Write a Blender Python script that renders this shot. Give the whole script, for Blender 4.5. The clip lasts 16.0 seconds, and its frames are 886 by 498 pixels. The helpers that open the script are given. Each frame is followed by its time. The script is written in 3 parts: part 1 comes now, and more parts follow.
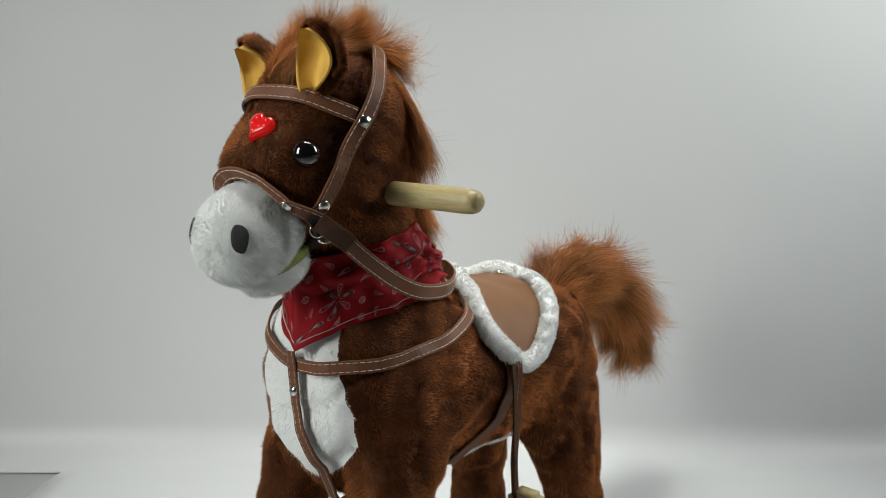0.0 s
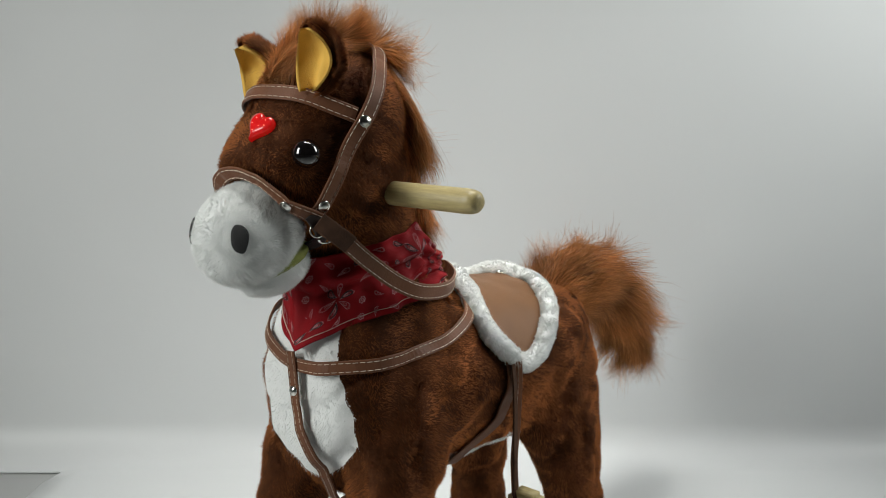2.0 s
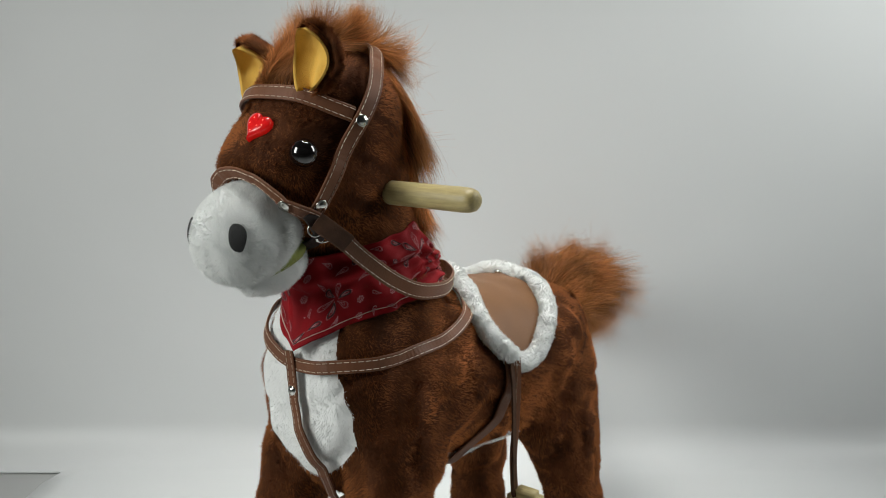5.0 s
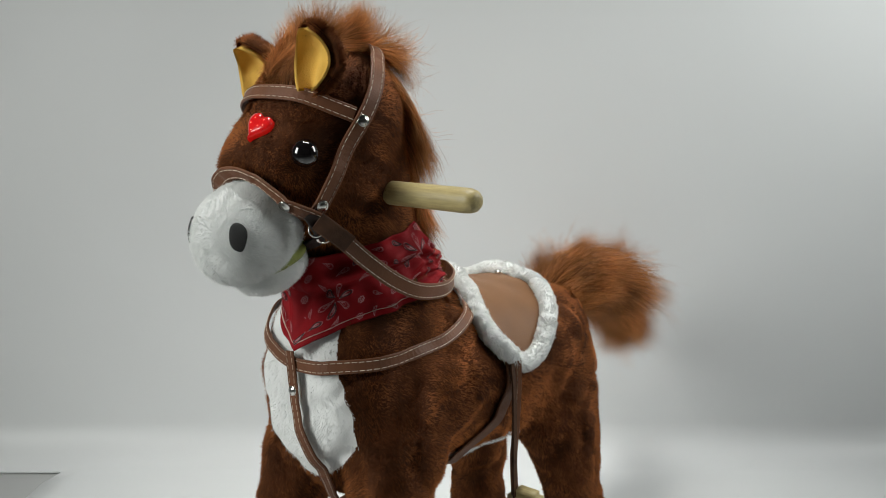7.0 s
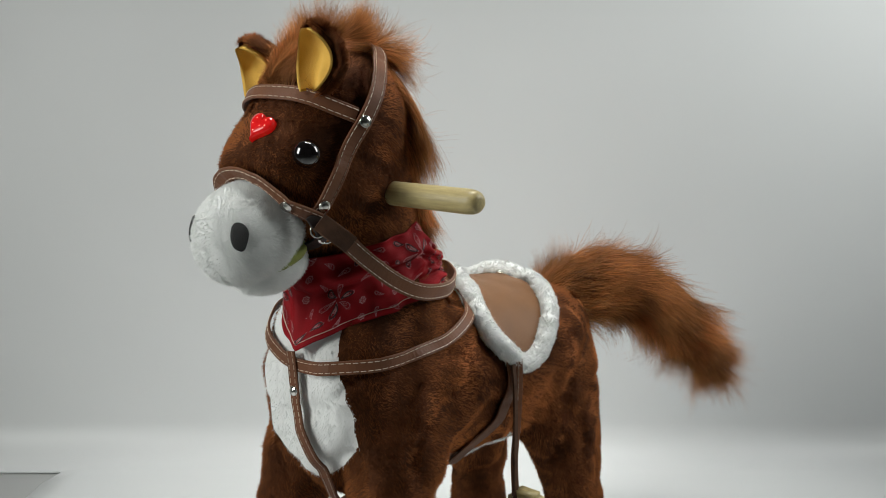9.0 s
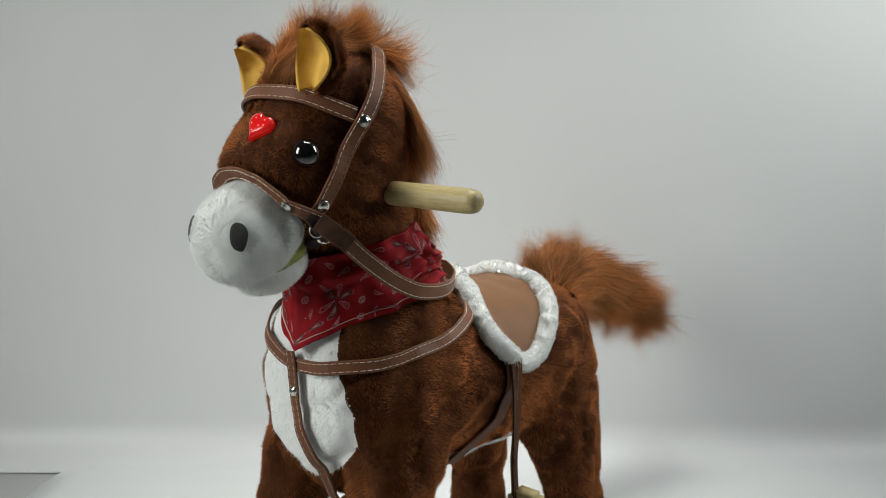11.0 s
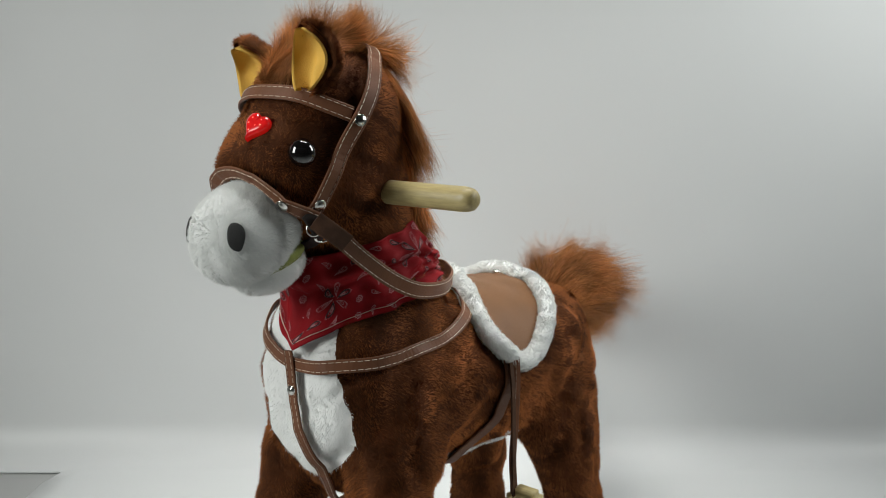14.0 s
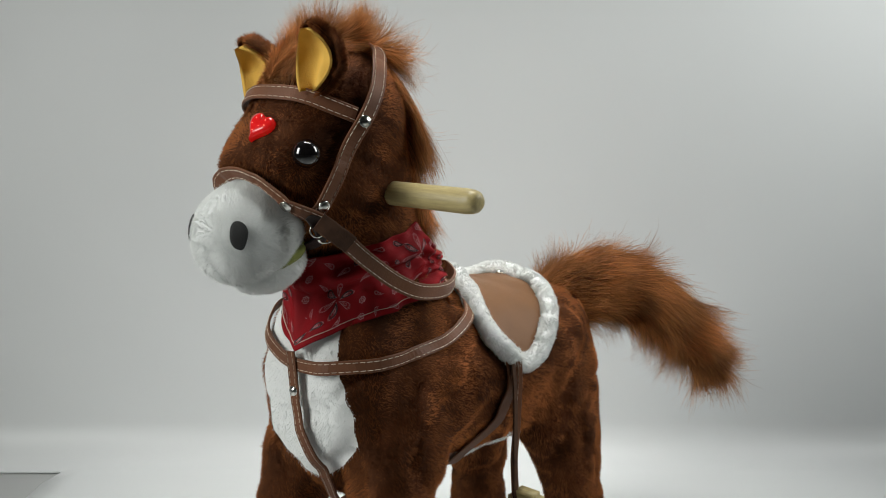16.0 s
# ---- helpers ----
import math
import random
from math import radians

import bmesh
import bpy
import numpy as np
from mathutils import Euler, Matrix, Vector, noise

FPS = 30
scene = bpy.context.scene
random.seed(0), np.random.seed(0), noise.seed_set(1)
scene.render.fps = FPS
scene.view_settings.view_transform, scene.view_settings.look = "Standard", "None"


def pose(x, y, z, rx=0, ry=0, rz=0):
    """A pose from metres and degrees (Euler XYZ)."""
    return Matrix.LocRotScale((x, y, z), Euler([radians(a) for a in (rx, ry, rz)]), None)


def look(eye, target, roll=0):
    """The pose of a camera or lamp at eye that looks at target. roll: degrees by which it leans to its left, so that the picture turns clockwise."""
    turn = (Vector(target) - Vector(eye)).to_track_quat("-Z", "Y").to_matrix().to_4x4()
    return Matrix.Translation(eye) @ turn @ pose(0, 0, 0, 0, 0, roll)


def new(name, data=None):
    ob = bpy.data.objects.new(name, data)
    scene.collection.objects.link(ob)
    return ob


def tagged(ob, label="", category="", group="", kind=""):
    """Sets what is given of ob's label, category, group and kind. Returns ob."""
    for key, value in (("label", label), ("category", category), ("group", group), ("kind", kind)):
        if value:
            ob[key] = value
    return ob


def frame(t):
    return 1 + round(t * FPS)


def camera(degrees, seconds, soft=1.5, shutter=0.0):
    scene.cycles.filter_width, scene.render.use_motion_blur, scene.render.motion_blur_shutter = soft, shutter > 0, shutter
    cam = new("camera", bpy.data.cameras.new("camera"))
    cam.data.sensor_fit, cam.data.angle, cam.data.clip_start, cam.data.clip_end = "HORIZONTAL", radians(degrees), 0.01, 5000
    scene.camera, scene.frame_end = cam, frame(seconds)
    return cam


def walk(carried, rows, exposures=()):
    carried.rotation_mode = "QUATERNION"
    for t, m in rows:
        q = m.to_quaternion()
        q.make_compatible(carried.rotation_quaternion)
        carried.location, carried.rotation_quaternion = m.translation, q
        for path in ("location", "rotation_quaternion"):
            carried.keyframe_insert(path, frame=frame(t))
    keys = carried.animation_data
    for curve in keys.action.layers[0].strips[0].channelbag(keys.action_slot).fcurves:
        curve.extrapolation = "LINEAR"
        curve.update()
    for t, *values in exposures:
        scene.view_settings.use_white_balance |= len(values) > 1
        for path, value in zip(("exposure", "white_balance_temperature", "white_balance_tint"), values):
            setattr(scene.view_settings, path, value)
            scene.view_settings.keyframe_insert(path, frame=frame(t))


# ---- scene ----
from mathutils.bvhtree import BVHTree

# ---------------------------------------------------------------- camera
cam = camera(50.0, 16.0, soft=0.9, shutter=0.5)
EYE_POSE = pose(0.0, -0.88, 0.52, 80.0, 0.0, 0.0)
walk(cam, [(0.0, EYE_POSE), (16.0, EYE_POSE)], exposures=[(0.0, -0.19), (16.0, -0.19)])

# ---------------------------------------------------------------- light
world = bpy.data.worlds.new("studio")
scene.world = world
world.use_nodes = True
world.node_tree.nodes["Background"].inputs[0].default_value = (0.86, 0.93, 1.0, 1)
world.node_tree.nodes["Background"].inputs[1].default_value = 0.1


def softbox(name, eye, target, size_x, size_y, watts, colour, spread=180.0):
    lamp = bpy.data.lights.new(name, "AREA")
    lamp.shape, lamp.size, lamp.size_y, lamp.energy, lamp.color = "RECTANGLE", size_x, size_y, watts, colour
    lamp.spread = radians(spread)
    ob = new(name, lamp)
    ob.matrix_world = look(eye, target)
    return ob


softbox("softbox_lamp", (-1.12, -0.66, 0.86), (-0.08, -0.08, 0.44), 0.40, 0.80, 5.4, (0.98, 1.0, 0.96), 110.0)
softbox("softbox_lamp", (1.12, 0.00, 1.05), (0.20, 0.20, 0.60), 0.40, 0.80, 5.3, (0.97, 1.0, 0.98), 115.0)
softbox("overhead_lamp", (0.00, 0.05, 1.25), (0.00, 0.06, 0.0), 0.45, 0.30, 1.65, (1.0, 1.0, 0.96), 62.0)


# ---------------------------------------------------------------- materials
def material(name, colour, rough=0.8, metal=0.0, dark=0.6, light=1.3, scale=60.0, bump=0.2, bump_scale=400.0, island=0.0,
             sheen=0.0, coat=0.0, spec=0.5, emit=None, stretch=(1, 1, 1), through_light=0.0):
    """A surface with variation at two scales and fine relief."""
    m = bpy.data.materials.new(name)
    m.use_nodes = True
    t = m.node_tree
    b = t.nodes["Principled BSDF"]
    co = t.nodes.new("ShaderNodeTexCoord")
    mp = t.nodes.new("ShaderNodeMapping")
    mp.inputs["Scale"].default_value = stretch
    t.links.new(co.outputs["Object"], mp.inputs[0])
    big, fine = t.nodes.new("ShaderNodeTexNoise"), t.nodes.new("ShaderNodeTexNoise")
    for n, sc, det in ((big, scale, 3.0), (fine, bump_scale, 4.0)):
        t.links.new(mp.outputs[0], n.inputs["Vector"])
        n.inputs["Scale"].default_value, n.inputs["Detail"].default_value = sc, det
    ramp = t.nodes.new("ShaderNodeMapRange")
    ramp.inputs[1].default_value, ramp.inputs[2].default_value = 0.3, 0.7
    ramp.inputs[3].default_value, ramp.inputs[4].default_value = dark, light
    t.links.new(big.outputs[0], ramp.inputs[0])
    value = ramp.outputs[0]
    if island:
        geo = t.nodes.new("ShaderNodeNewGeometry")
        vary = t.nodes.new("ShaderNodeMapRange")
        vary.inputs[3].default_value, vary.inputs[4].default_value = 1 - island, 1 + island
        t.links.new(geo.outputs["Random Per Island"], vary.inputs[0])
        mul = t.nodes.new("ShaderNodeMath")
        mul.operation = "MULTIPLY"
        t.links.new(value, mul.inputs[0]), t.links.new(vary.outputs[0], mul.inputs[1])
        value = mul.outputs[0]
    tint = t.nodes.new("ShaderNodeVectorMath")
    tint.operation = "SCALE"
    tint.inputs[0].default_value = colour
    t.links.new(value, tint.inputs["Scale"])
    t.links.new(tint.outputs[0], b.inputs["Base Color"])
    b.inputs["Roughness"].default_value, b.inputs["Metallic"].default_value = rough, metal
    b.inputs["Specular IOR Level"].default_value = spec
    b.inputs["Sheen Tint"].default_value = (min(1, colour[0] * 6), min(1, colour[1] * 6), min(1, colour[2] * 6), 1)
    b.inputs["Sheen Weight"].default_value, b.inputs["Coat Weight"].default_value = sheen, coat
    if bump:
        bp = t.nodes.new("ShaderNodeBump")
        bp.inputs["Strength"].default_value, bp.inputs["Distance"].default_value = bump, 0.002
        t.links.new(fine.outputs[0], bp.inputs["Height"])
        t.links.new(bp.outputs[0], b.inputs["Normal"])
    if through_light:
        tr = t.nodes.new("ShaderNodeBsdfTranslucent")
        mix = t.nodes.new("ShaderNodeMixShader")
        mix.inputs[0].default_value = through_light
        t.links.new(tint.outputs[0], tr.inputs[0])
        t.links.new(b.outputs[0], mix.inputs[1]), t.links.new(tr.outputs[0], mix.inputs[2])
        t.links.new(mix.outputs[0], t.nodes["Material Output"].inputs[0])
    if emit:
        b.inputs["Emission Color"].default_value, b.inputs["Emission Strength"].default_value = (*emit[:3], 1), emit[3]
    return m


PLUSH = material("brown_plush", (0.075, 0.025, 0.0085), 0.9, scale=22, dark=0.55, light=1.5, bump=0.6, bump_scale=300, spec=0.15)
# wide tone range: its pale blotches paint in highlights of pile turned to the light
PLUSH_FUR = material("brown_plush_pile", (0.130, 0.043, 0.0124), 0.75, scale=24, dark=0.22, light=1.8, bump=0, island=0.5, spec=0.12, sheen=0.5)
LONG_HAIR = material("long_brown_hair", (0.47, 0.208, 0.072), 0.5, scale=25, dark=0.6, light=1.3, bump=0, island=0.65, spec=0.4, through_light=0.58)
WHITE = material("white_plush", (0.84, 0.85, 0.84), 0.95, scale=30, dark=0.96, light=1.03, bump=0.12, bump_scale=500, spec=0.1)
WHITE_FUR = material("white_plush_pile", (0.90, 0.91, 0.90), 0.9, scale=30, dark=0.96, light=1.04, bump=0, island=0.05, spec=0.1, through_light=0.5)
VINYL = material("grey_white_backdrop", (0.70, 0.715, 0.715), 0.42, scale=1.2, dark=0.94, light=1.05, bump=0.05, bump_scale=6, spec=0.4)
WALL = material("grey_wall_paint", (0.30, 0.30, 0.30), 0.8, scale=3, dark=0.93, light=1.05, bump=0.05, bump_scale=80)
FLOOR = material("grey_floor_vinyl", (0.42, 0.425, 0.42), 0.5, scale=2, dark=0.9, light=1.08, bump=0.05, bump_scale=60)
LEATHER = material("brown_leather", (0.155, 0.064, 0.032), 0.48, scale=40, dark=0.85, light=1.12, bump=0.2, bump_scale=900, spec=0.28)
SADDLE_LEATHER = material("saddle_leather", (0.175, 0.084, 0.037), 0.5, scale=30, dark=0.92, light=1.06, bump=0.2, bump_scale=700, spec=0.25)
DARK_BROWN = material("dull_brown_webbing", (0.085, 0.042, 0.024), 0.7, bump=0.4, bump_scale=900, spec=0.2)
DARK_LEATHER = material("dark_leather", (0.022, 0.013, 0.010), 0.5, bump=0.2, bump_scale=900)
THREAD = material("cream_thread", (0.72, 0.62, 0.50), 0.8, dark=0.85, light=1.1, bump=0.3, bump_scale=2000)
STEEL = material("polished_steel", (0.75, 0.74, 0.70), 0.14, 1.0, dark=0.92, light=1.03, bump=0.03, bump_scale=900)
GLASS_EYE = material("black_glass_eye", (0.006, 0.005, 0.005), 0.05, dark=0.9, light=1.1, bump=0, coat=1.0)
BLACK_FELT = material("black_felt", (0.012, 0.012, 0.012), 0.7, bump=0.5, bump_scale=900)
RED_CLOTH = material("red_cotton", (0.25, 0.004, 0.008), 0.65, scale=50, dark=0.85, light=1.1, bump=0.25, bump_scale=1500, spec=0.15)
WHITE_INK = material("pale_print", (0.52, 0.22, 0.23), 0.7, scale=300, dark=0.7, light=1.15, bump=0)
BLACK_INK = material("black_print", (0.022, 0.006, 0.008), 0.7, bump=0)
WOOD = material("pale_wood", (0.42, 0.34, 0.155), 0.38, scale=60, dark=0.82, light=1.1, bump=0.12, bump_scale=500, stretch=(8, 1, 8))
YELLOW = material("yellow_plush_lining", (0.74, 0.45, 0.095), 0.95, scale=60, dark=0.93, light=1.06, bump=0.35, bump_scale=900, sheen=0.1, spec=0.1)
TONGUE = material("green_felt_tongue", (0.34, 0.37, 0.10), 0.85, bump=0.4, bump_scale=700)
HEART = material("red_plastic", (0.42, 0.006, 0.008), 0.22, scale=400, dark=0.85, light=1.2, bump=0.05, bump_scale=600, coat=0.6, emit=(1.0, 0.015, 0.01, 0.30))
HEART_LED = material("red_lamp_point", (0.9, 0.2, 0.15), 0.3, bump=0, emit=(1.0, 0.14, 0.09, 2.5))


# ---------------------------------------------------------------- mesh helpers
def part(name, bm, mat, parent, label="", smooth=True):
    """Links a bmesh as one mesh object under a thing or a part."""
    me = bpy.data.meshes.new(name)
    bm.to_mesh(me)
    bm.free()
    me.materials.append(mat)
    if smooth:
        me.shade_smooth()
    ob = new(name, me)
    ob.parent = parent
    return tagged(ob, label)


def tube(bm, stations, sides=20, caps=True):
    """A closed loft. Stations: centre, the two half widths, and the two axes of the ring."""
    rings = []
    for c, ra, rb, ua, ub in stations:
        c, ua, ub = Vector(c), Vector(ua), Vector(ub)
        rings.append([bm.verts.new(c + ua * ra * math.cos(2 * math.pi * i / sides) + ub * rb * math.sin(2 * math.pi * i / sides)) for i in range(sides)])
    for r, s in zip(rings, rings[1:]):
        for i in range(sides):
            bm.faces.new((r[i], r[(i + 1) % sides], s[(i + 1) % sides], s[i]))
    if caps:
        bm.faces.new(rings[0][::-1])
        bm.faces.new(rings[-1])
    return bm


def chain(bm, stops, sides=20):
    """A limb through stops (centre, lateral half width, half depth); its rings lie across the way, with one axis along y."""
    pts = [Vector(s[0]) for s in stops]
    out = []
    for i, (c, ry, rd) in enumerate(stops):
        d = (pts[min(i + 1, len(pts) - 1)] - pts[max(i - 1, 0)]).normalized()
        side = Vector((0, 1, 0))
        out.append((c, ry, rd, side, d.cross(side).normalized()))
    return tube(bm, out, sides)


def ball(bm, centre, radii, turn=(0, 0, 0), u=24, v=16):
    m = Matrix.Translation(centre) @ Euler([radians(a) for a in turn]).to_matrix().to_4x4() @ Matrix.Diagonal((*radii, 1))
    return bmesh.ops.create_uvsphere(bm, u_segments=u, v_segments=v, radius=1, matrix=m)["verts"]


def welded(bm, voxel, rounds, name="form"):
    """The overlapping forms of bm as one smooth closed skin."""
    bmesh.ops.recalc_face_normals(bm, faces=bm.faces)
    me = bpy.data.meshes.new(name)
    bm.to_mesh(me)
    bm.free()
    ob = new(name, me)
    mod = ob.modifiers.new("weld", "REMESH")
    mod.mode, mod.voxel_size = "VOXEL", voxel
    mod = ob.modifiers.new("soft", "SMOOTH")
    mod.factor, mod.iterations = 0.5, rounds
    made = bpy.data.meshes.new_from_object(ob.evaluated_get(bpy.context.evaluated_depsgraph_get()))
    bpy.data.objects.remove(ob)
    return made


def arrays(me):
    v = np.empty(len(me.vertices) * 3)
    me.vertices.foreach_get("co", v)
    return v.reshape(-1, 3)


def mesh_from(name, verts, faces, mat, parent, label="", normals=None, smooth=True):
    me = bpy.data.meshes.new(name)
    me.from_pydata(verts.tolist() if hasattr(verts, "tolist") else verts, [], faces.tolist() if hasattr(faces, "tolist") else faces)
    me.materials.append(mat)
    if smooth:
        me.shade_smooth()
    if normals is not None:
        me.normals_split_custom_set_from_vertices(normals.tolist())
    ob = new(name, me)
    ob.parent = parent
    return tagged(ob, label)


def scatter(me, count, rng, keep=None):
    """Random points on a mesh with their normals."""
    me.calc_loop_triangles()
    v = arrays(me)
    n = np.empty(len(me.vertices) * 3)
    me.vertices.foreach_get("normal", n)
    n = n.reshape(-1, 3)
    t = np.empty(len(me.loop_triangles) * 3, dtype=np.int32)
    me.loop_triangles.foreach_get("vertices", t)
    t = t.reshape(-1, 3)
    area = np.linalg.norm(np.cross(v[t[:, 1]] - v[t[:, 0]], v[t[:, 2]] - v[t[:, 0]]), axis=1)
    pick = rng.choice(len(t), count, p=area / area.sum())
    a, b = rng.random(count), rng.random(count)
    flip = a + b > 1
    a[flip], b[flip] = 1 - a[flip], 1 - b[flip]
    w = np.stack((1 - a - b, a, b), 1)[:, :, None]
    p, q = (v[t[pick]] * w).sum(1), (n[t[pick]] * w).sum(1)
    q /= np.linalg.norm(q, axis=1)[:, None] + 1e-9
    if keep is not None:
        k = keep(p)
        p, q = p[k], q[k]
    return p, q


def unit(v):
    return v / (np.linalg.norm(v, axis=1)[:, None] + 1e-9)


def swirl(p, scale, seed):
    """A smooth field of directions that wanders over space."""
    r = np.random.default_rng(seed)
    out = np.zeros_like(p)
    for _ in range(5):
        k, ph, d = r.normal(size=3) * scale, r.random() * 6.28, r.normal(size=3)
        out += np.sin(p @ k + ph)[:, None] * d
    return out


def pile(name, p, n, flow, length, width, lean, mat, parent, rng, wander=0.45, label=""):
    """Short plush fibres, one blade each, that lean along a flow; shaded by the skin below."""
    f = flow + swirl(p, 60, 3) * wander + swirl(p, 220, 4) * wander * 0.6 + rng.normal(size=p.shape) * 0.35
    f = unit(f - (f * n).sum(1)[:, None] * n)
    k = len(p)
    ln = length * (0.6 + 0.8 * rng.random(k))[:, None]
    le = (lean + rng.normal(size=k) * 0.2)[:, None]
    tip = p + (f * np.sin(le) + n * np.cos(le)) * ln
    side = np.cross(n, f)
    w = (width * (0.7 + 0.6 * rng.random(k)))[:, None]
    root = p - n * 0.0008
    ups = unit(np.cross(tip - root, side))
    corners = [root + side * w * c + ups * w * d for c, d in ((1.0, -0.2), (-1.0, -0.2), (0.0, 0.35))]
    verts = np.stack((*corners, tip), 1).reshape(-1, 3)
    base = (np.arange(k) * 4)[:, None]
    tri = np.concatenate([base + np.array(c) for c in ((0, 1, 3), (1, 2, 3), (2, 0, 3))], 0)
    g = np.cross(verts[tri[:, 1]] - verts[tri[:, 0]], verts[tri[:, 2]] - verts[tri[:, 0]])
    facing = (g * np.tile(ups, (3, 1))).sum(1)
    facing[:k] *= -1
    bad = facing < 0
    tri[bad] = tri[bad][:, [0, 2, 1]]
    nn = unit(n + f * 0.42 + rng.normal(size=n.shape) * 0.14)
    if mat is WHITE_FUR:
        ob = mesh_from(name, verts, tri, mat, parent, label, smooth=False)
    else:
        ob = mesh_from(name, verts, tri, mat, parent, label, np.repeat(nn, 4, 0))
    return tagged(ob, kind="stuff")


def locks(name, roots, ways, length, width, mat, parent, rng, droop=0.0, curl=0.15, steps=8, label="", clump=0.0, strands=26):
    """Long hair: tapered ribbons that grow along their way, bend down, wave and gather into locks towards their ends."""
    k = len(roots)
    p = roots.copy()
    d = unit(ways)
    ln = length * (0.5 + 0.45 * rng.random(k) + 0.35 * rng.random(k) ** 4)
    seg = (ln / steps)[:, None]
    phase = swirl(roots, 70, 8) * curl
    own = rng.normal(size=(k, 3)) * curl * 0.6
    turn, rate = rng.random(k) * 6.283, rng.uniform(0.7, 1.5, k)
    view = unit(np.cross(d, rng.normal(size=(k, 3))))
    bend = unit(np.cross(d, view))
    line = np.empty((k, steps + 1, 3))
    for s in range(steps + 1):
        line[:, s] = p
        wave = (bend * np.sin(turn + rate * s)[:, None] + view * np.cos(turn + rate * s)[:, None]) * curl * 0.7
        d = unit(d + phase / steps * 1.5 + own / steps + wave * (s / steps) + np.array((0, 0, -droop / steps)))
        p = p + d * seg
    if clump:
        lead = rng.choice(k, max(1, k // strands), replace=False)
        mine = np.concatenate([np.argmin(((roots[a:a + 500, None] - roots[None, lead]) ** 2).sum(2), 1) for a in range(0, k, 500)])
        hold = (clump * rng.uniform(0.3, 1.0, k))[:, None, None] * (np.linspace(0, 1, steps + 1) ** 1.2)[None, :, None]
        line += (line[lead[mine]] - line) * hold
    wide = (width * (1 - np.linspace(0, 1, steps + 1)) ** 0.6 + 0.00003)[None, :, None] * view[:, None, :]
    verts = np.stack((line - wide, line + wide), 2)
    base = (np.arange(k) * (steps + 1) * 2)[:, None]
    quads = np.concatenate([base + np.array((2 * s, 2 * s + 1, 2 * s + 3, 2 * s + 2)) for s in range(steps)], 0)
    ob = mesh_from(name, verts.reshape(-1, 3), quads, mat, parent, label)
    return tagged(ob, kind="stuff")


# ---------------------------------------------------------------- the set
def studio():
    # a backdrop of pale vinyl that rises from the floor behind the horse
    bm = bmesh.new()
    prof = [(0.325, 0.0)]
    for i in range(1, 15):
        a = math.pi / 2 * i / 14
        prof.append((0.325 + 0.055 * math.sin(a), 0.055 - 0.055 * math.cos(a)))
    prof += [(0.38 + 0.02 * i, 0.055 + 0.2 * i) for i in range(1, 13)]
    flat = [(-1.0 + 0.0535 * i, 0.0) for i in range(25)]
    cols = []
    for j in range(115):
        x = -0.525 + 0.042 * (j - 45)
        col = []
        for y, z in flat + prof:
            bulge = 0.03 * math.exp(-((x - 0.35) / 0.30) ** 2 - ((z - 0.50) / 0.22) ** 2) + 0.012 * math.sin(x * 4.3 + z * 2.0)
            curl = 0.012 * max(0.0, (y - 0.28) / 0.04) if j == 45 and z == 0 else 0.0
            col.append(bm.verts.new((x + curl, y - bulge * min(1.0, z * 3), z + 0.004)))
        cols.append(col)
    for j, (a, b) in enumerate(zip(cols, cols[1:])):
        for i in range(len(flat) + len(prof) - 1):
            if j >= 45 or i >= len(flat):
                bm.faces.new((a[i], b[i], b[i + 1], a[i + 1]))
    bmesh.ops.delete(bm, geom=[v for v in bm.verts if not v.link_faces], context="VERTS")
    ob = part("backdrop", bm, VINYL, None, "pale vinyl studio backdrop under and behind the toy horse")
    tagged(ob, kind="structure")
    mod = ob.modifiers.new("thick", "SOLIDIFY")
    mod.thickness, mod.offset = 0.003, -1
    for name, box in (("wall_north", (-2.6, 2.6, 1.3, 1.4, 0.0, 2.7)), ("wall_south", (-2.6, 2.6, -2.8, -2.7, 0.0, 2.7)),
                      ("wall_west", (-2.7, -2.6, -2.7, 1.3, 0.0, 2.7)), ("wall_east", (2.6, 2.7, -2.7, 1.3, 0.0, 2.7)),
                      ("floor", (-2.7, 2.7, -2.8, 1.4, -0.1, 0.0)), ("ceiling", (-2.7, 2.7, -2.8, 1.4, 2.7, 2.8))):
        bm = bmesh.new()
        x0, x1, y0, y1, z0, z1 = box
        bmesh.ops.create_cube(bm, size=1, matrix=Matrix.Translation(((x0 + x1) / 2, (y0 + y1) / 2, (z0 + z1) / 2)) @ Matrix.Diagonal((x1 - x0, y1 - y0, z1 - z0, 1)))
        tagged(part(name, bm, FLOOR if name == "floor" else WALL, None, "plain studio " + name.split("_")[0], smooth=False), kind="structure")


studio()

# ---------------------------------------------------------------- the horse
HORSE = new("rocking_horse")
tagged(HORSE, "brown plush toy horse with white muzzle, bridle and saddle", "toy horse")
HORSE.matrix_world = pose(0, 0, 0.007, 0, 0, -132.0)


